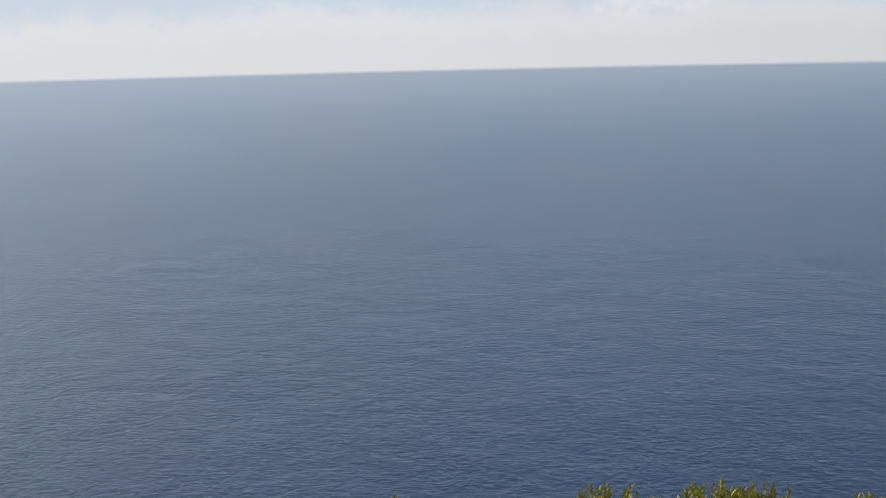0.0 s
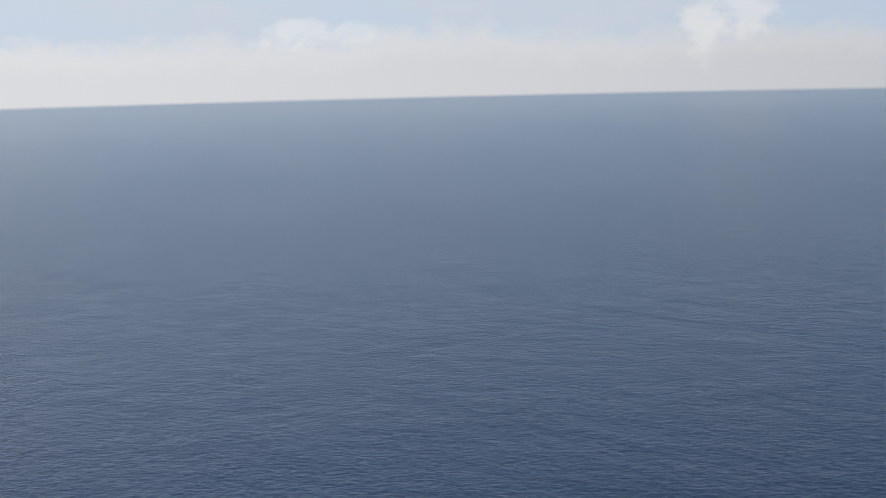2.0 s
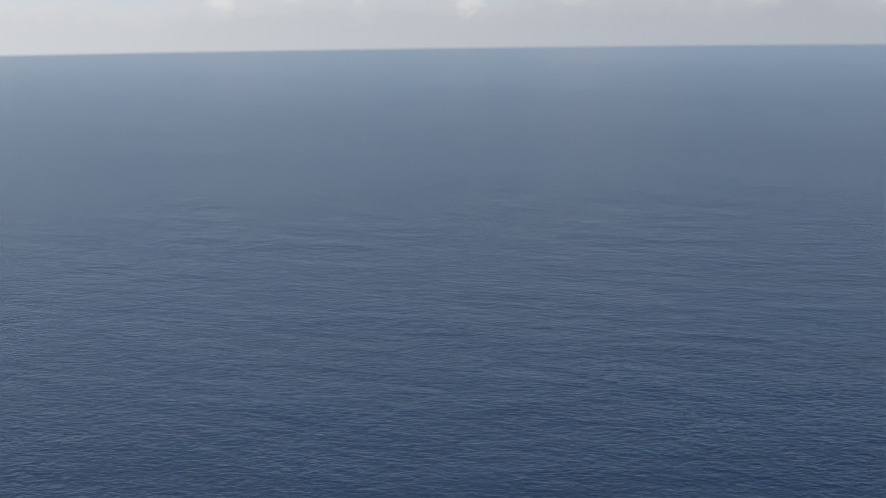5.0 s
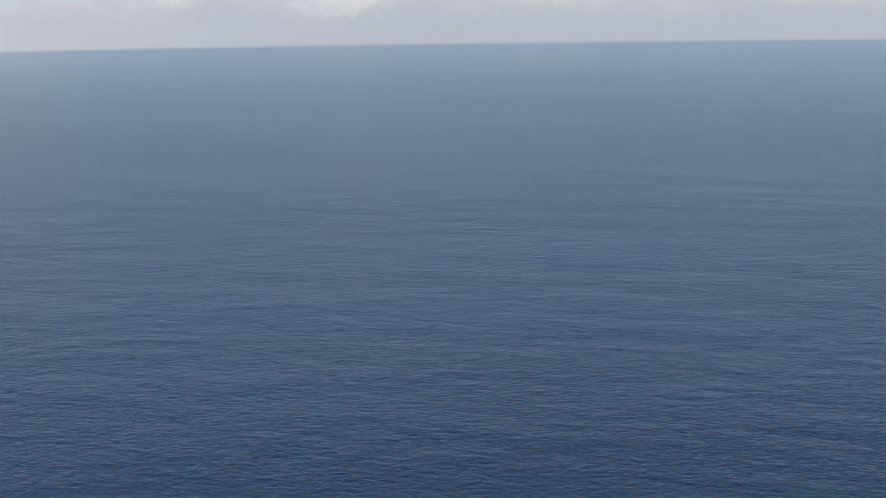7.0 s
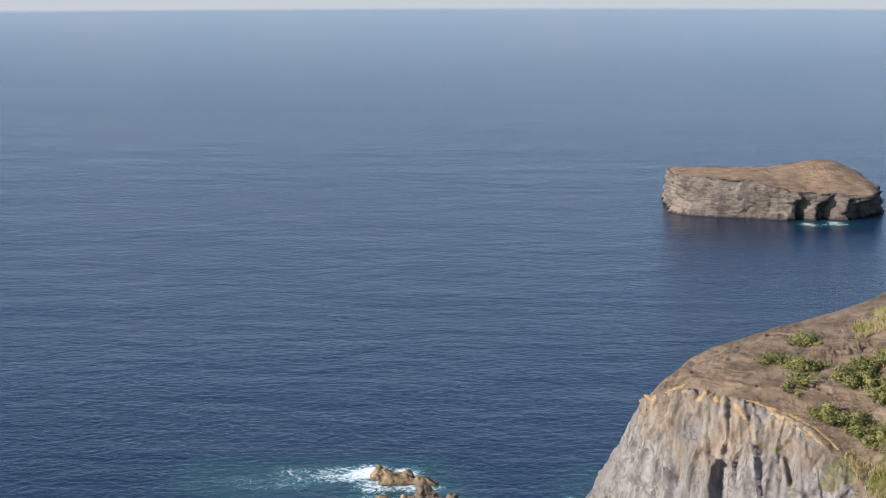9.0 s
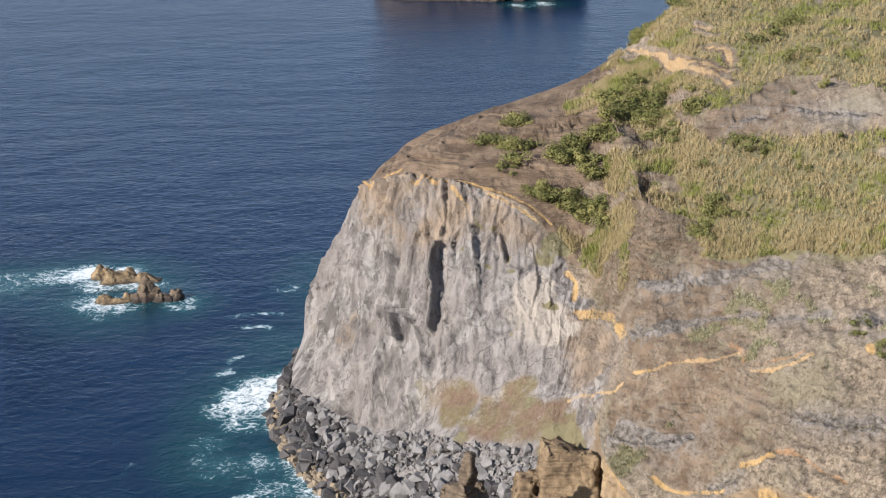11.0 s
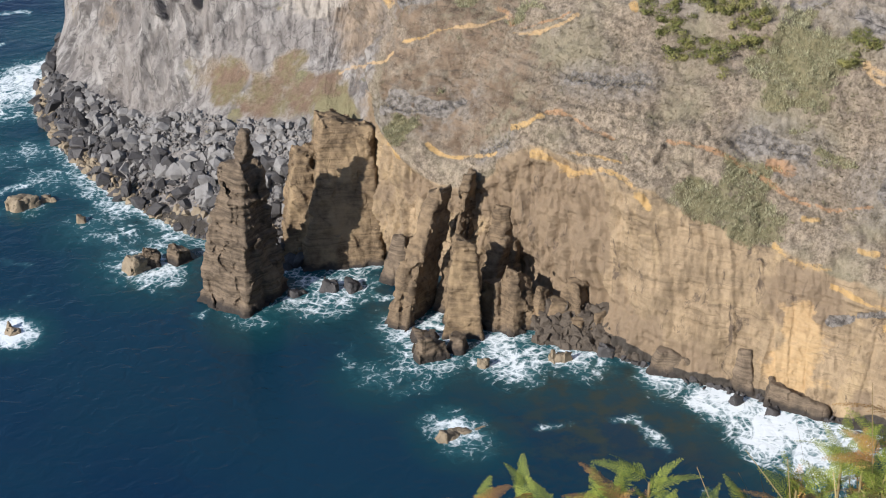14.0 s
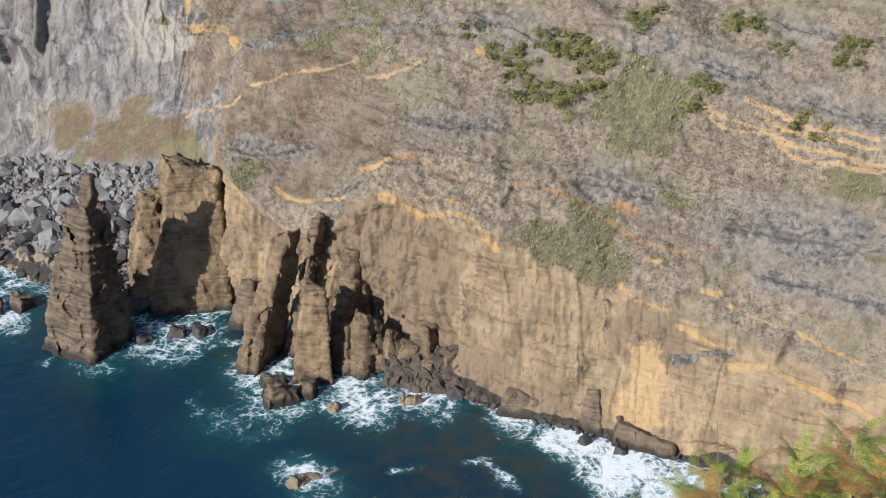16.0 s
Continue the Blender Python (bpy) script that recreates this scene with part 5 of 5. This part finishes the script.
def stones_mesh(name, places, meshes):
    """Many small stones joined into one mesh."""
    base = [(np.array([v.co for v in me.vertices]), [tuple(p.vertices) for p in me.polygons]) for me in meshes]
    verts, faces, n = [], [], 0
    for x, y, z, size in places:
        co, fs = base[rnd.randrange(len(base))]
        m = np.array(Euler((rnd.uniform(0, 6.3), rnd.uniform(0, 6.3), rnd.uniform(0, 6.3))).to_matrix())
        verts.append(co @ m.T * size + (x, y, z))
        faces.extend(tuple(i + n for i in f) for f in fs)
        n += len(co)
    me = bpy.data.meshes.new(name)
    me.from_pydata(np.concatenate(verts).tolist(), [], faces)
    me.materials.append(meshes[0].materials[0])
    return new(name, me)


def lay_boulders():
    small = {M_grey.name: [], M_dark.name: [], M_ochre.name: [], M_cobble.name: []}
    count = 0
    spots = []
    for k in range(12500):
        u = rnd.uniform(0.95, 5.7)
        v = 0.9 + 1.2 * rnd.random() ** (1.1 if u < 3.2 else 0.8)
        limit = np.interp(u, [1, 1.8, 2.3, 2.9, 3.5, 4.0, 4.5, 5.2, 5.7], [1.2, 1.42, 1.7, 1.93, 1.84, 1.72, 1.72, 1.72, 1.4])
        if v > limit:
            continue
        spots.append((u, v))
    for (u, v), (x, y, z) in zip(spots, on_coast(*np.array(spots).T)):
        mat = boulder_kind(u, v)
        size = min((0.24 if v < 1.6 else 0.18) / (1 - rnd.random()) ** 0.56, 2.3 if v < 1.55 else 1.7)
        if mat is M_ochre:
            size = min(size, 1.3)
        if size > 1.05 and count < 290:
            ob = new("boulder", rnd.choice(BOULDERS[mat.name]))
            ob.matrix_world = pose(x, y, z + size * 0.28, rnd.uniform(-30, 30), rnd.uniform(-30, 30), rnd.uniform(0, 360)) @ Matrix.Diagonal((size, size * rnd.uniform(0.8, 1.1), size * rnd.uniform(0.8, 1.15), 1))
            tagged(ob, LABEL[mat.name], "boulder", "boulders along the shore")
            count += 1
        else:
            small[mat.name].append((x, y, z + size * 0.3, size))
    for k in range(2300):
        az, back = rnd.uniform(21.3, 25.3), rnd.random()
        r = np.interp(az, [21.3, 25.3], [250.5, 246]) + 7.5 * back
        x, y, z = at(az, r, 0.1 + 4.6 * back ** 1.3)
        small[M_cobble.name].append((x, y, z, min(0.21 / (1 - rnd.random()) ** 0.55, 1.6)))
    foot = np.array([(rnd.uniform(6.0, 12.5), rnd.uniform(0.85, 1.1)) for _ in range(260)])
    for x, y, z in on_coast(*foot.T):
        small[M_dark.name].append((x, y, z, rnd.uniform(0.3, 0.9)))
    for mat, label in ((M_grey, "loose grey talus stones below the headland"), (M_dark, "dark wet shingle along the cliff foot"), (M_ochre, "ochre cobbles at the tide line"), (M_cobble, "brown cobbles heaped in the cove")):
        tagged(stones_mesh("talus_stones", small[mat.name], BOULDERS[mat.name]), label, "stones", kind="stuff")


lay_boulders()


# ================= plants on the slopes =================
def surface_samples(n, lo, hi, seed, keep):
    """Random places on the finished ground, picked by u and v."""
    r = np.random.RandomState(seed)
    me = ground.data
    u, v, _ = coast_points()
    co = np.empty(len(me.vertices) * 3, np.float32)
    me.vertices.foreach_get("co", co)
    co = co.reshape(len(u), len(v), 3)
    iu = r.randint(np.searchsorted(u, lo[0]), np.searchsorted(u, hi[0]), n)
    iv = r.randint(np.searchsorted(v, lo[1]), np.searchsorted(v, hi[1]), n)
    good = keep(u[iu], v[iv], land_green[iu, iv], co[iu, iv], r)
    return co[iu, iv][good], r


def tuft_mesh(name, places, r, tall, wide, blades, material, droop=0.35):
    """Blades of grass or cane in tufts, joined into one mesh."""
    n = len(places)
    base = np.repeat(places, blades, 0)
    ang = r.uniform(0, 2 * np.pi, n * blades)
    h = tall * r.uniform(0.5, 1.2, n * blades) * np.repeat(r.uniform(0.6, 1.3, n), blades)
    out = wide * r.uniform(0.2, 1.0, n * blades)
    dirn = np.stack([np.cos(ang), np.sin(ang), 0 * ang], -1)
    side = np.stack([-np.sin(ang), np.cos(ang), 0 * ang], -1)
    foot = base + dirn * out[:, None] * 0.5
    tip = foot + dirn * (h * droop)[:, None] + np.stack([0 * h, 0 * h, h], -1)
    w = (wide * 0.085 * r.uniform(0.6, 1.3, n * blades))[:, None]
    foot[:, 2] -= 0.1
    V = np.stack([foot - side * w, foot + side * w, tip], 1).reshape(-1, 3)
    k = np.arange(n * blades) * 3
    me = bpy.data.meshes.new(name)
    me.from_pydata(V.tolist(), [], np.stack([k, k + 1, k + 2], -1).tolist())
    me.materials.append(material)
    return new(name, me)


def sow():
    far = lambda u, v, g, co, r: ((v > 4.8) | (u < 5.9)) & (r.uniform(size=len(u)) < 0.2 + 0.9 * g) & (g > 0.3)
    places, r = surface_samples(64000, (3.6, 3.2), (9.4, 6.98), 3, far)
    tagged(tuft_mesh("cane_thicket", places, r, 1.2, 0.65, 12, M_reed, 0.35), "pale green and straw-coloured cane thicket on the upper slope", "cane", kind="stuff")
    places, r = surface_samples(40000, (6.0, 3.02), (12.6, 4.6), 4, lambda u, v, g, co, r: g > 0.4)
    tagged(tuft_mesh("grass_patch", places, r, 0.7, 0.6, 8, M_grass, 0.7), "olive grass patches hanging on the cliff", "grass", kind="stuff")
    thin = lambda u, v, g, co, r: (g < 0.4) & (fbm(co[:, 0] * 0.06, co[:, 1] * 0.06, co[:, 2] * 0.06, 4, 90) + 0.35 * r.normal(size=len(u)) > -0.1)
    places, r = surface_samples(48000, (5.2, 3.05), (12.6, 5.2), 5, thin)
    tagged(tuft_mesh("slope_scrub", places, r, 0.34, 0.6, 6, M_scrub, 0.8), "low dry brown scrub on the slope", "scrub", kind="stuff")


sow()


def bush_mesh(seed, leaves=520):
    r = np.random.RandomState(seed)
    lobes = r.normal(size=(6, 3)) * (0.45, 0.45, 0.22) + (0, 0, 0.45)
    size = r.uniform(0.32, 0.6, 6)
    pick = r.randint(0, 6, leaves)
    d = r.normal(size=(leaves, 3))
    d /= np.linalg.norm(d, axis=1, keepdims=True)
    c = lobes[pick] + d * (size[pick] * r.uniform(0.75, 1.1, leaves))[:, None]
    a = r.normal(size=(leaves, 3))
    a -= d * (a * d).sum(1, keepdims=True) * 0.6
    a /= np.linalg.norm(a, axis=1, keepdims=True)
    b = np.cross(d, a)
    s = r.uniform(0.06, 0.13, leaves)[:, None]
    V = np.stack([c - a * s, c - b * s * 0.6, c + a * s, c + b * s * 0.6], 1).reshape(-1, 3)
    k = np.arange(leaves) * 4
    me = bpy.data.meshes.new("bush")
    me.from_pydata(V.tolist(), [], np.stack([k, k + 1, k + 2, k + 3], -1).tolist())
    me.materials.append(M_bush)
    return me


BUSHES = [bush_mesh(k) for k in range(8)]
BUSH_LOW = [(8.69, 4.07), (8.84, 4.05), (9.08, 4.04), (9.21, 4.15), (9.26, 4.03), (9.41, 4.11), (9.56, 3.99), (9.13, 3.94), (8.97, 3.88), (9.21, 3.78), (9.08, 3.76), (9.0, 3.94), (9.39, 3.75), (9.48, 3.87), (9.66, 4.03), (9.56, 3.89), (9.69, 3.96), (9.76, 3.9), (9.36, 3.83), (9.43, 3.99), (9.59, 4.06), (10.64, 3.95), (10.59, 3.89), (10.71, 4.0)]
BUSH_RIGHT = [(10.83, 4.4), (10.99, 4.4), (10.92, 4.42), (9.98, 4.3), (10.08, 4.35), (11.73, 4.23), (11.75, 4.27), (11.75, 4.33), (11.58, 3.95), (11.72, 3.93), (11.27, 4.35), (11.85, 4.33)]
BUSH_HIGH = [(4.29, 4.19), (4.39, 4.4), (4.55, 4.15), (5.67, 5.59), (6.07, 5.82), (5.18, 4.86), (4.48, 3.54), (4.29, 3.51), (4.75, 3.66), (3.83, 3.76), (3.5, 4.32), (5.91, 7.0), (6.65, 6.97), (5.58, 7.0), (7.72, 6.59), (7.86, 6.7), (7.96, 6.32), (7.25, 5.18), (4.97, 3.89), (3.69, 4.93), (4.37, 4.21), (4.28, 4.1), (4.45, 4.32), (4.85, 4.75), (5.42, 5.41), (5.99, 5.84), (6.44, 5.66), (4.75, 4.12), (4.38, 3.49), (4.6, 3.63), (5.11, 3.91), (4.91, 5.18), (4.57, 4.46), (5.9, 5.61), (6.87, 5.93), (7.24, 5.16), (7.49, 5.66), (5.29, 5.77), (4.7, 4.6), (5.1, 5.0), (5.2, 5.2), (5.6, 5.5), (5.7, 5.7), (6.1, 5.7), (4.98, 4.9), (5.45, 5.7), (4.2, 3.4), (4.8, 3.75), (4.6, 4.25), (3.7, 4.1), (3.85, 4.2), (6.2, 5.95), (7.1, 4.96)]


def plant_bushes():
    co = np.empty(len(ground.data.vertices) * 3, np.float32)
    ground.data.vertices.foreach_get("co", co)
    u, v, _ = coast_points()
    co = co.reshape(len(u), len(v), 3)
    rb = random.Random(9)

    def put(bu, bv, size, label):
        p = co[min(np.searchsorted(u, bu), len(u) - 1), min(np.searchsorted(v, bv), len(v) - 1)]
        ob = new("bush", rb.choice(BUSHES))
        ob.matrix_world = pose(p[0], p[1], p[2] - 0.15 * size, 0, 0, rb.uniform(0, 360)) @ Matrix.Diagonal((size * rb.uniform(0.9, 1.3), size, size * rb.uniform(0.7, 1.0), 1))
        tagged(ob, label, "bush", "bushes on the cliff slopes")

    for spots, n, size, label in ((BUSH_LOW, 3, 1.7, "dark green rounded bush on the mid slope"), (BUSH_RIGHT, 3, 1.6, "olive green bush among grey rock"), (BUSH_HIGH, 4, 2.7, "olive green bush among cane on the headland slope")):
        for bu, bv in spots:
            for _ in range(n):
                put(bu + rb.gauss(0, 0.06), bv + rb.gauss(0, 0.035), size * rb.uniform(0.5, 1.15), label)
    for _ in range(22):
        put(rb.uniform(5.4, 8.0), rb.uniform(6.93, 7.02), rb.uniform(1.2, 2.2), "low green bush along the plateau rim")
    for _ in range(26):
        put(rb.uniform(6.9, 8.6), rb.uniform(7.9, 7.99), rb.uniform(0.9, 1.7), "low green bush along the far edge of the field")
    for _ in range(28):
        put(rb.uniform(4.9, 9.0), rb.uniform(4.9, 6.9), rb.uniform(0.9, 2.0), "olive green bush among cane near the rim")


plant_bushes()


# ================= the viewpoint =================
def near_height(x, y):
    r, az = np.hypot(x, y), np.degrees(np.arctan2(x, y))
    right = smooth(-45, -15, az) * smooth(150, 110, az)
    left = smooth(-125, -105, az) * smooth(-15, -45, az)
    z = 148.35 - right * (0.70 * np.maximum(r - 1.1, 0) + 0.6 * np.maximum(r - 4.6, 0)) - left * (0.24 * np.maximum(r - 1.1, 0) + 0.75 * np.maximum(r - 9, 0))
    return np.maximum(z, -4) + 0.10 * fbm(x * 0.7, y * 0.7, 0, 4, 14) * smooth(0.5, 2, r)


def build_viewpoint():
    az = np.radians(np.linspace(-180, 180, 181))[:, None]
    r = np.concatenate([[0.0], np.linspace(0.2, 12, 60), np.geomspace(12.5, 230, 60)])[None, :]
    x, y = r * np.sin(az), r * np.cos(az)
    P = np.stack([x, y, near_height(x, y)], -1)
    return tagged(new("viewpoint_ground", grid_mesh("viewpoint_ground", P, M_earth)), "brown earth hilltop falling steeply to the sea", "ground", kind="structure")


viewpoint = build_viewpoint()


def leafy(name, quads, material):
    V = np.asarray(quads, float).reshape(-1, 3)
    k = np.arange(len(V) // 4) * 4
    me = bpy.data.meshes.new(name)
    me.from_pydata(V.tolist(), [], np.stack([k, k + 1, k + 2, k + 3], -1).tolist())
    me.materials.append(material)
    return me


def frond_mesh(seed, material):
    """One bracken frond, a metre long: pairs of leaflets, each cut into small lobes, on a drooping rib."""
    r = random.Random(seed)
    quads = []

    def rib(t):
        return Vector((0.05 * math.sin(2 * t + seed), t, 0.30 * t - 0.42 * t * t))

    pairs = 19
    for k in range(pairs):
        t = 0.10 + 0.88 * k / pairs
        o, ahead = rib(t), (rib(t + 0.02) - rib(t)).normalized()
        for side in (-1, 1):
            length = 0.25 * (1 - t) ** 0.8 * r.uniform(0.85, 1.1) + 0.02
            d = (Vector((side, 0, 0)) * 0.86 + ahead * 0.5 + Vector((0, 0, r.uniform(-0.18, 0.10)))).normalized()
            cross = d.cross(Vector((0, 0, 1))).normalized()
            lobes = max(4, int(length * 26))
            for j in range(lobes):
                q = (j + 0.4) / lobes
                c = o + d * (length * q) + Vector((0, 0, -0.10 * length * q * q))
                wide = length * 0.17 * (1 - q) ** 0.6 + 0.008
                for s in (-1, 1):
                    w = (cross * s + d * 0.45).normalized() * wide
                    b = d * (length / lobes * 0.75)
                    lift = Vector((0, 0, r.uniform(-0.006, 0.006)))
                    quads.append([c - b * 0.6, c + w * 0.55 - b * 0.5 + lift, c + w + lift, c + w * 0.5 + b * 0.8 + lift])
    for k in range(24):
        a, b = rib(k / 24), rib((k + 1) / 24)
        w = Vector((0.006 * (1 - k / 26), 0, 0))
        quads.append([a - w, a + w, b + w, b - w])
    return leafy("frond", quads, material)


FRONDS = [frond_mesh(k, M_fern) for k in range(5)]
DRY_FRONDS = [frond_mesh(k + 20, M_fern_dry) for k in range(3)]


def stem_mesh():
    bm = bmesh.new()
    bmesh.ops.create_cone(bm, cap_ends=True, segments=6, radius1=0.010, radius2=0.005, depth=1.0, matrix=Matrix.Translation((0, 0, 0.5)))
    me = bpy.data.meshes.new("stem")
    bm.to_mesh(me)
    bm.free()
    me.materials.append(M_stem)
    return me


STEM = stem_mesh()


def fern_top(az, r):
    """Height of the ferns' tips along the bank."""
    z = np.interp(az, [16, 18, 21, 22.8, 25.9, 28, 30, 31.8, 33.4, 35.4, 37.5, 40.5], [147.0, 147.17, 147.30, 147.24, 147.39, 147.27, 147.29, 147.42, 147.53, 147.62, 147.66, 147.8])
    return float(150 - (150 - z) * r / 3.8)


def plant_ferns():
    rf = random.Random(31)
    spots = [(17.6, 3.8, 0.0), (19.0, 3.9, 0.0), (20.9, 3.8, 0.0), (22.2, 4.0, 0.0), (23.4, 3.8, 0.02), (26.0, 3.8, 0.0), (31.8, 3.9, 0.0), (33.4, 3.8, 0.0), (35.3, 3.9, 0.0), (37.4, 3.8, 0.0), (39.3, 3.9, 0.0), (28.4, 3.9, 0.0), (30.0, 3.8, 0.0), (24.8, 4.0, 0.06)]
    spots += [(rf.uniform(29, 42), rf.uniform(3.1, 3.7), rf.uniform(0.10, 0.34)) for _ in range(34)]
    spots += [(rf.uniform(19, 41), rf.uniform(3.3, 4.1), rf.uniform(0.04, 0.34)) for _ in range(64)]
    for az, r, down in spots:
        x, y, _ = polar(az, r, 0)
        foot = float(near_height(np.array(x), np.array(y)))
        fern = new("fern")
        fern.matrix_world = pose(x, y, foot, 0, 0, 0)
        tall = max(0.35, fern_top(az, r) - down - foot)
        rusty = rf.random() < 0.3
        stem = new("stem", STEM)
        stem.parent = fern
        stem.scale = (0.7, 0.7, tall - 0.08)
        n = rf.randint(9, 13)
        for k in range(n):
            old = rf.random() < (0.6 if rusty else 0.12)
            frond = new("frond", rf.choice(DRY_FRONDS if old else FRONDS))
            frond.parent = fern
            size = rf.uniform(0.10, 0.18)
            rise = rf.uniform(5, 60)
            level = tall - size * 0.8 * math.sin(radians(rise)) - 0.28 * rf.random() ** 2
            frond.matrix_local = pose(0, 0, level, rise, rf.uniform(-25, 25), 360 * k / n + rf.uniform(-20, 20)) @ Matrix.Diagonal((size, size, size, 1))
            if old:
                tagged(frond, "dry rust-brown frond")
        tagged(fern, "green bracken fern with some rusty fronds on the steep bank", "fern", "ferns on the bank below the viewpoint")
    blades, litter = [], []
    for _ in range(420):
        az, r = rf.uniform(29.5, 41.5), rf.uniform(3.0, 4.2)
        x, y, _ = polar(az, r, 0)
        foot = Vector((x, y, float(near_height(np.array(x), np.array(y)))))
        h = max(0.25, (fern_top(az, r) - 0.10 - foot.z) * rf.uniform(0.45, 0.92))
        lean = Vector((rf.gauss(0, 0.22), rf.gauss(0, 0.22), 0)) * h
        side = Vector((rf.uniform(-1, 1), rf.uniform(-1, 1), 0)).normalized() * rf.uniform(0.002, 0.005)
        a, b, c = foot, foot + lean * 0.35 + Vector((0, 0, h * 0.6)), foot + lean + Vector((0, 0, h))
        blades += [[a - side, a + side, b + side, b - side], [b - side, b + side, c + side * 0.3, c - side * 0.3]]
    for _ in range(24000):
        az, r = rf.uniform(19.5, 42), rf.uniform(2.9, 4.1)
        x, y, _ = polar(az, r, 0)
        foot = float(near_height(np.array(x), np.array(y)))
        top = fern_top(az, r) - 0.20
        if top < foot:
            continue
        c = Vector((x, y, foot + (top - foot) * rf.random() ** 0.6))
        a = Vector((rf.gauss(0, 1), rf.gauss(0, 1), rf.gauss(0, 0.6))).normalized() * rf.uniform(0.007, 0.019)
        b = a.cross(Vector((rf.gauss(0, 1), rf.gauss(0, 1), rf.gauss(0, 1)))).normalized() * rf.uniform(0.002, 0.005)
        litter.append([c - a, c - b, c + a, c + b])
    tagged(new("dry_grass", leafy("dry_grass", blades, M_stem)), "thin straw-coloured grass stalks between the ferns", "grass", kind="stuff")
    tagged(new("bank_undergrowth", leafy("bank_undergrowth", litter, M_litter)), "tangled olive and rust-brown undergrowth beneath the ferns", "undergrowth", kind="stuff")


plant_ferns()


def heath_mesh(seed):
    """A heath shrub: many upright bottle-brush sprigs of short needles on thin twigs, its crown at the origin."""
    r = random.Random(seed)
    quads = []
    for k in range(15):
        foot = Vector((r.gauss(0, 0.045), r.gauss(0, 0.045), -0.32))
        lean = Vector((r.gauss(0, 0.16), r.gauss(0, 0.16), 1)).normalized()
        length = r.uniform(0.22, 0.34)
        side = Vector((0.003, 0, 0))
        quads.append([foot - side - Vector((0, 0, 1.3)), foot + side - Vector((0, 0, 1.3)), foot + side, foot - side])
        quads.append([foot - side, foot + side, foot + lean * length + side * 0.4, foot + lean * length - side * 0.4])
        for j in range(95):
            q = 0.15 + 0.85 * j / 95
            c = foot + lean * length * q
            d = (Vector((r.gauss(0, 1), r.gauss(0, 1), 0.2)).normalized() + lean * 0.8).normalized()
            w = d.cross(Vector((r.gauss(0, 1), r.gauss(0, 1), r.gauss(0, 1)))).normalized() * 0.006
            tip = d * r.uniform(0.022, 0.038)
            quads.append([c - w * 0.5, c + w * 0.5, c + tip * 0.6 + w, c + tip])
    return leafy("heath_shrub", quads, M_heath)


HEATHS = [heath_mesh(k) for k in range(4)]
# heath on the edge of the viewpoint: bearing, distance, top, size
HEATH = [(-78.0, 7.3, 147.90, 0.7), (-71.0, 7.4, 147.93, 0.9), (-70.2, 7.5, 147.88, 0.8), (-69.5, 7.4, 147.87, 0.7), (-67.8, 7.3, 147.91, 0.9), (-67.0, 7.3, 147.96, 1.0), (-66.6, 7.2, 147.98, 1.1), (-66.1, 7.3, 147.95, 1.0), (-65.3, 7.3, 147.98, 0.6), (-65.1, 7.3, 147.90, 0.6), (-62.1, 7.3, 147.94, 0.9), (-61.4, 7.4, 147.93, 1.0), (-60.2, 7.5, 147.88, 0.9)]
rh = random.Random(3)
for az, r, top, size in HEATH:
    x, y, _ = polar(az, r, 0)
    ob = new("heath_shrub", HEATHS[rh.randrange(4)])
    ob.matrix_world = pose(x, y, top, 0, 0, rh.uniform(0, 360)) @ Matrix.Diagonal((size, size, 1.0, 1))
    tagged(ob, "yellow-green heath shrub on the edge of the viewpoint", "shrub", "heath shrubs at the viewpoint")
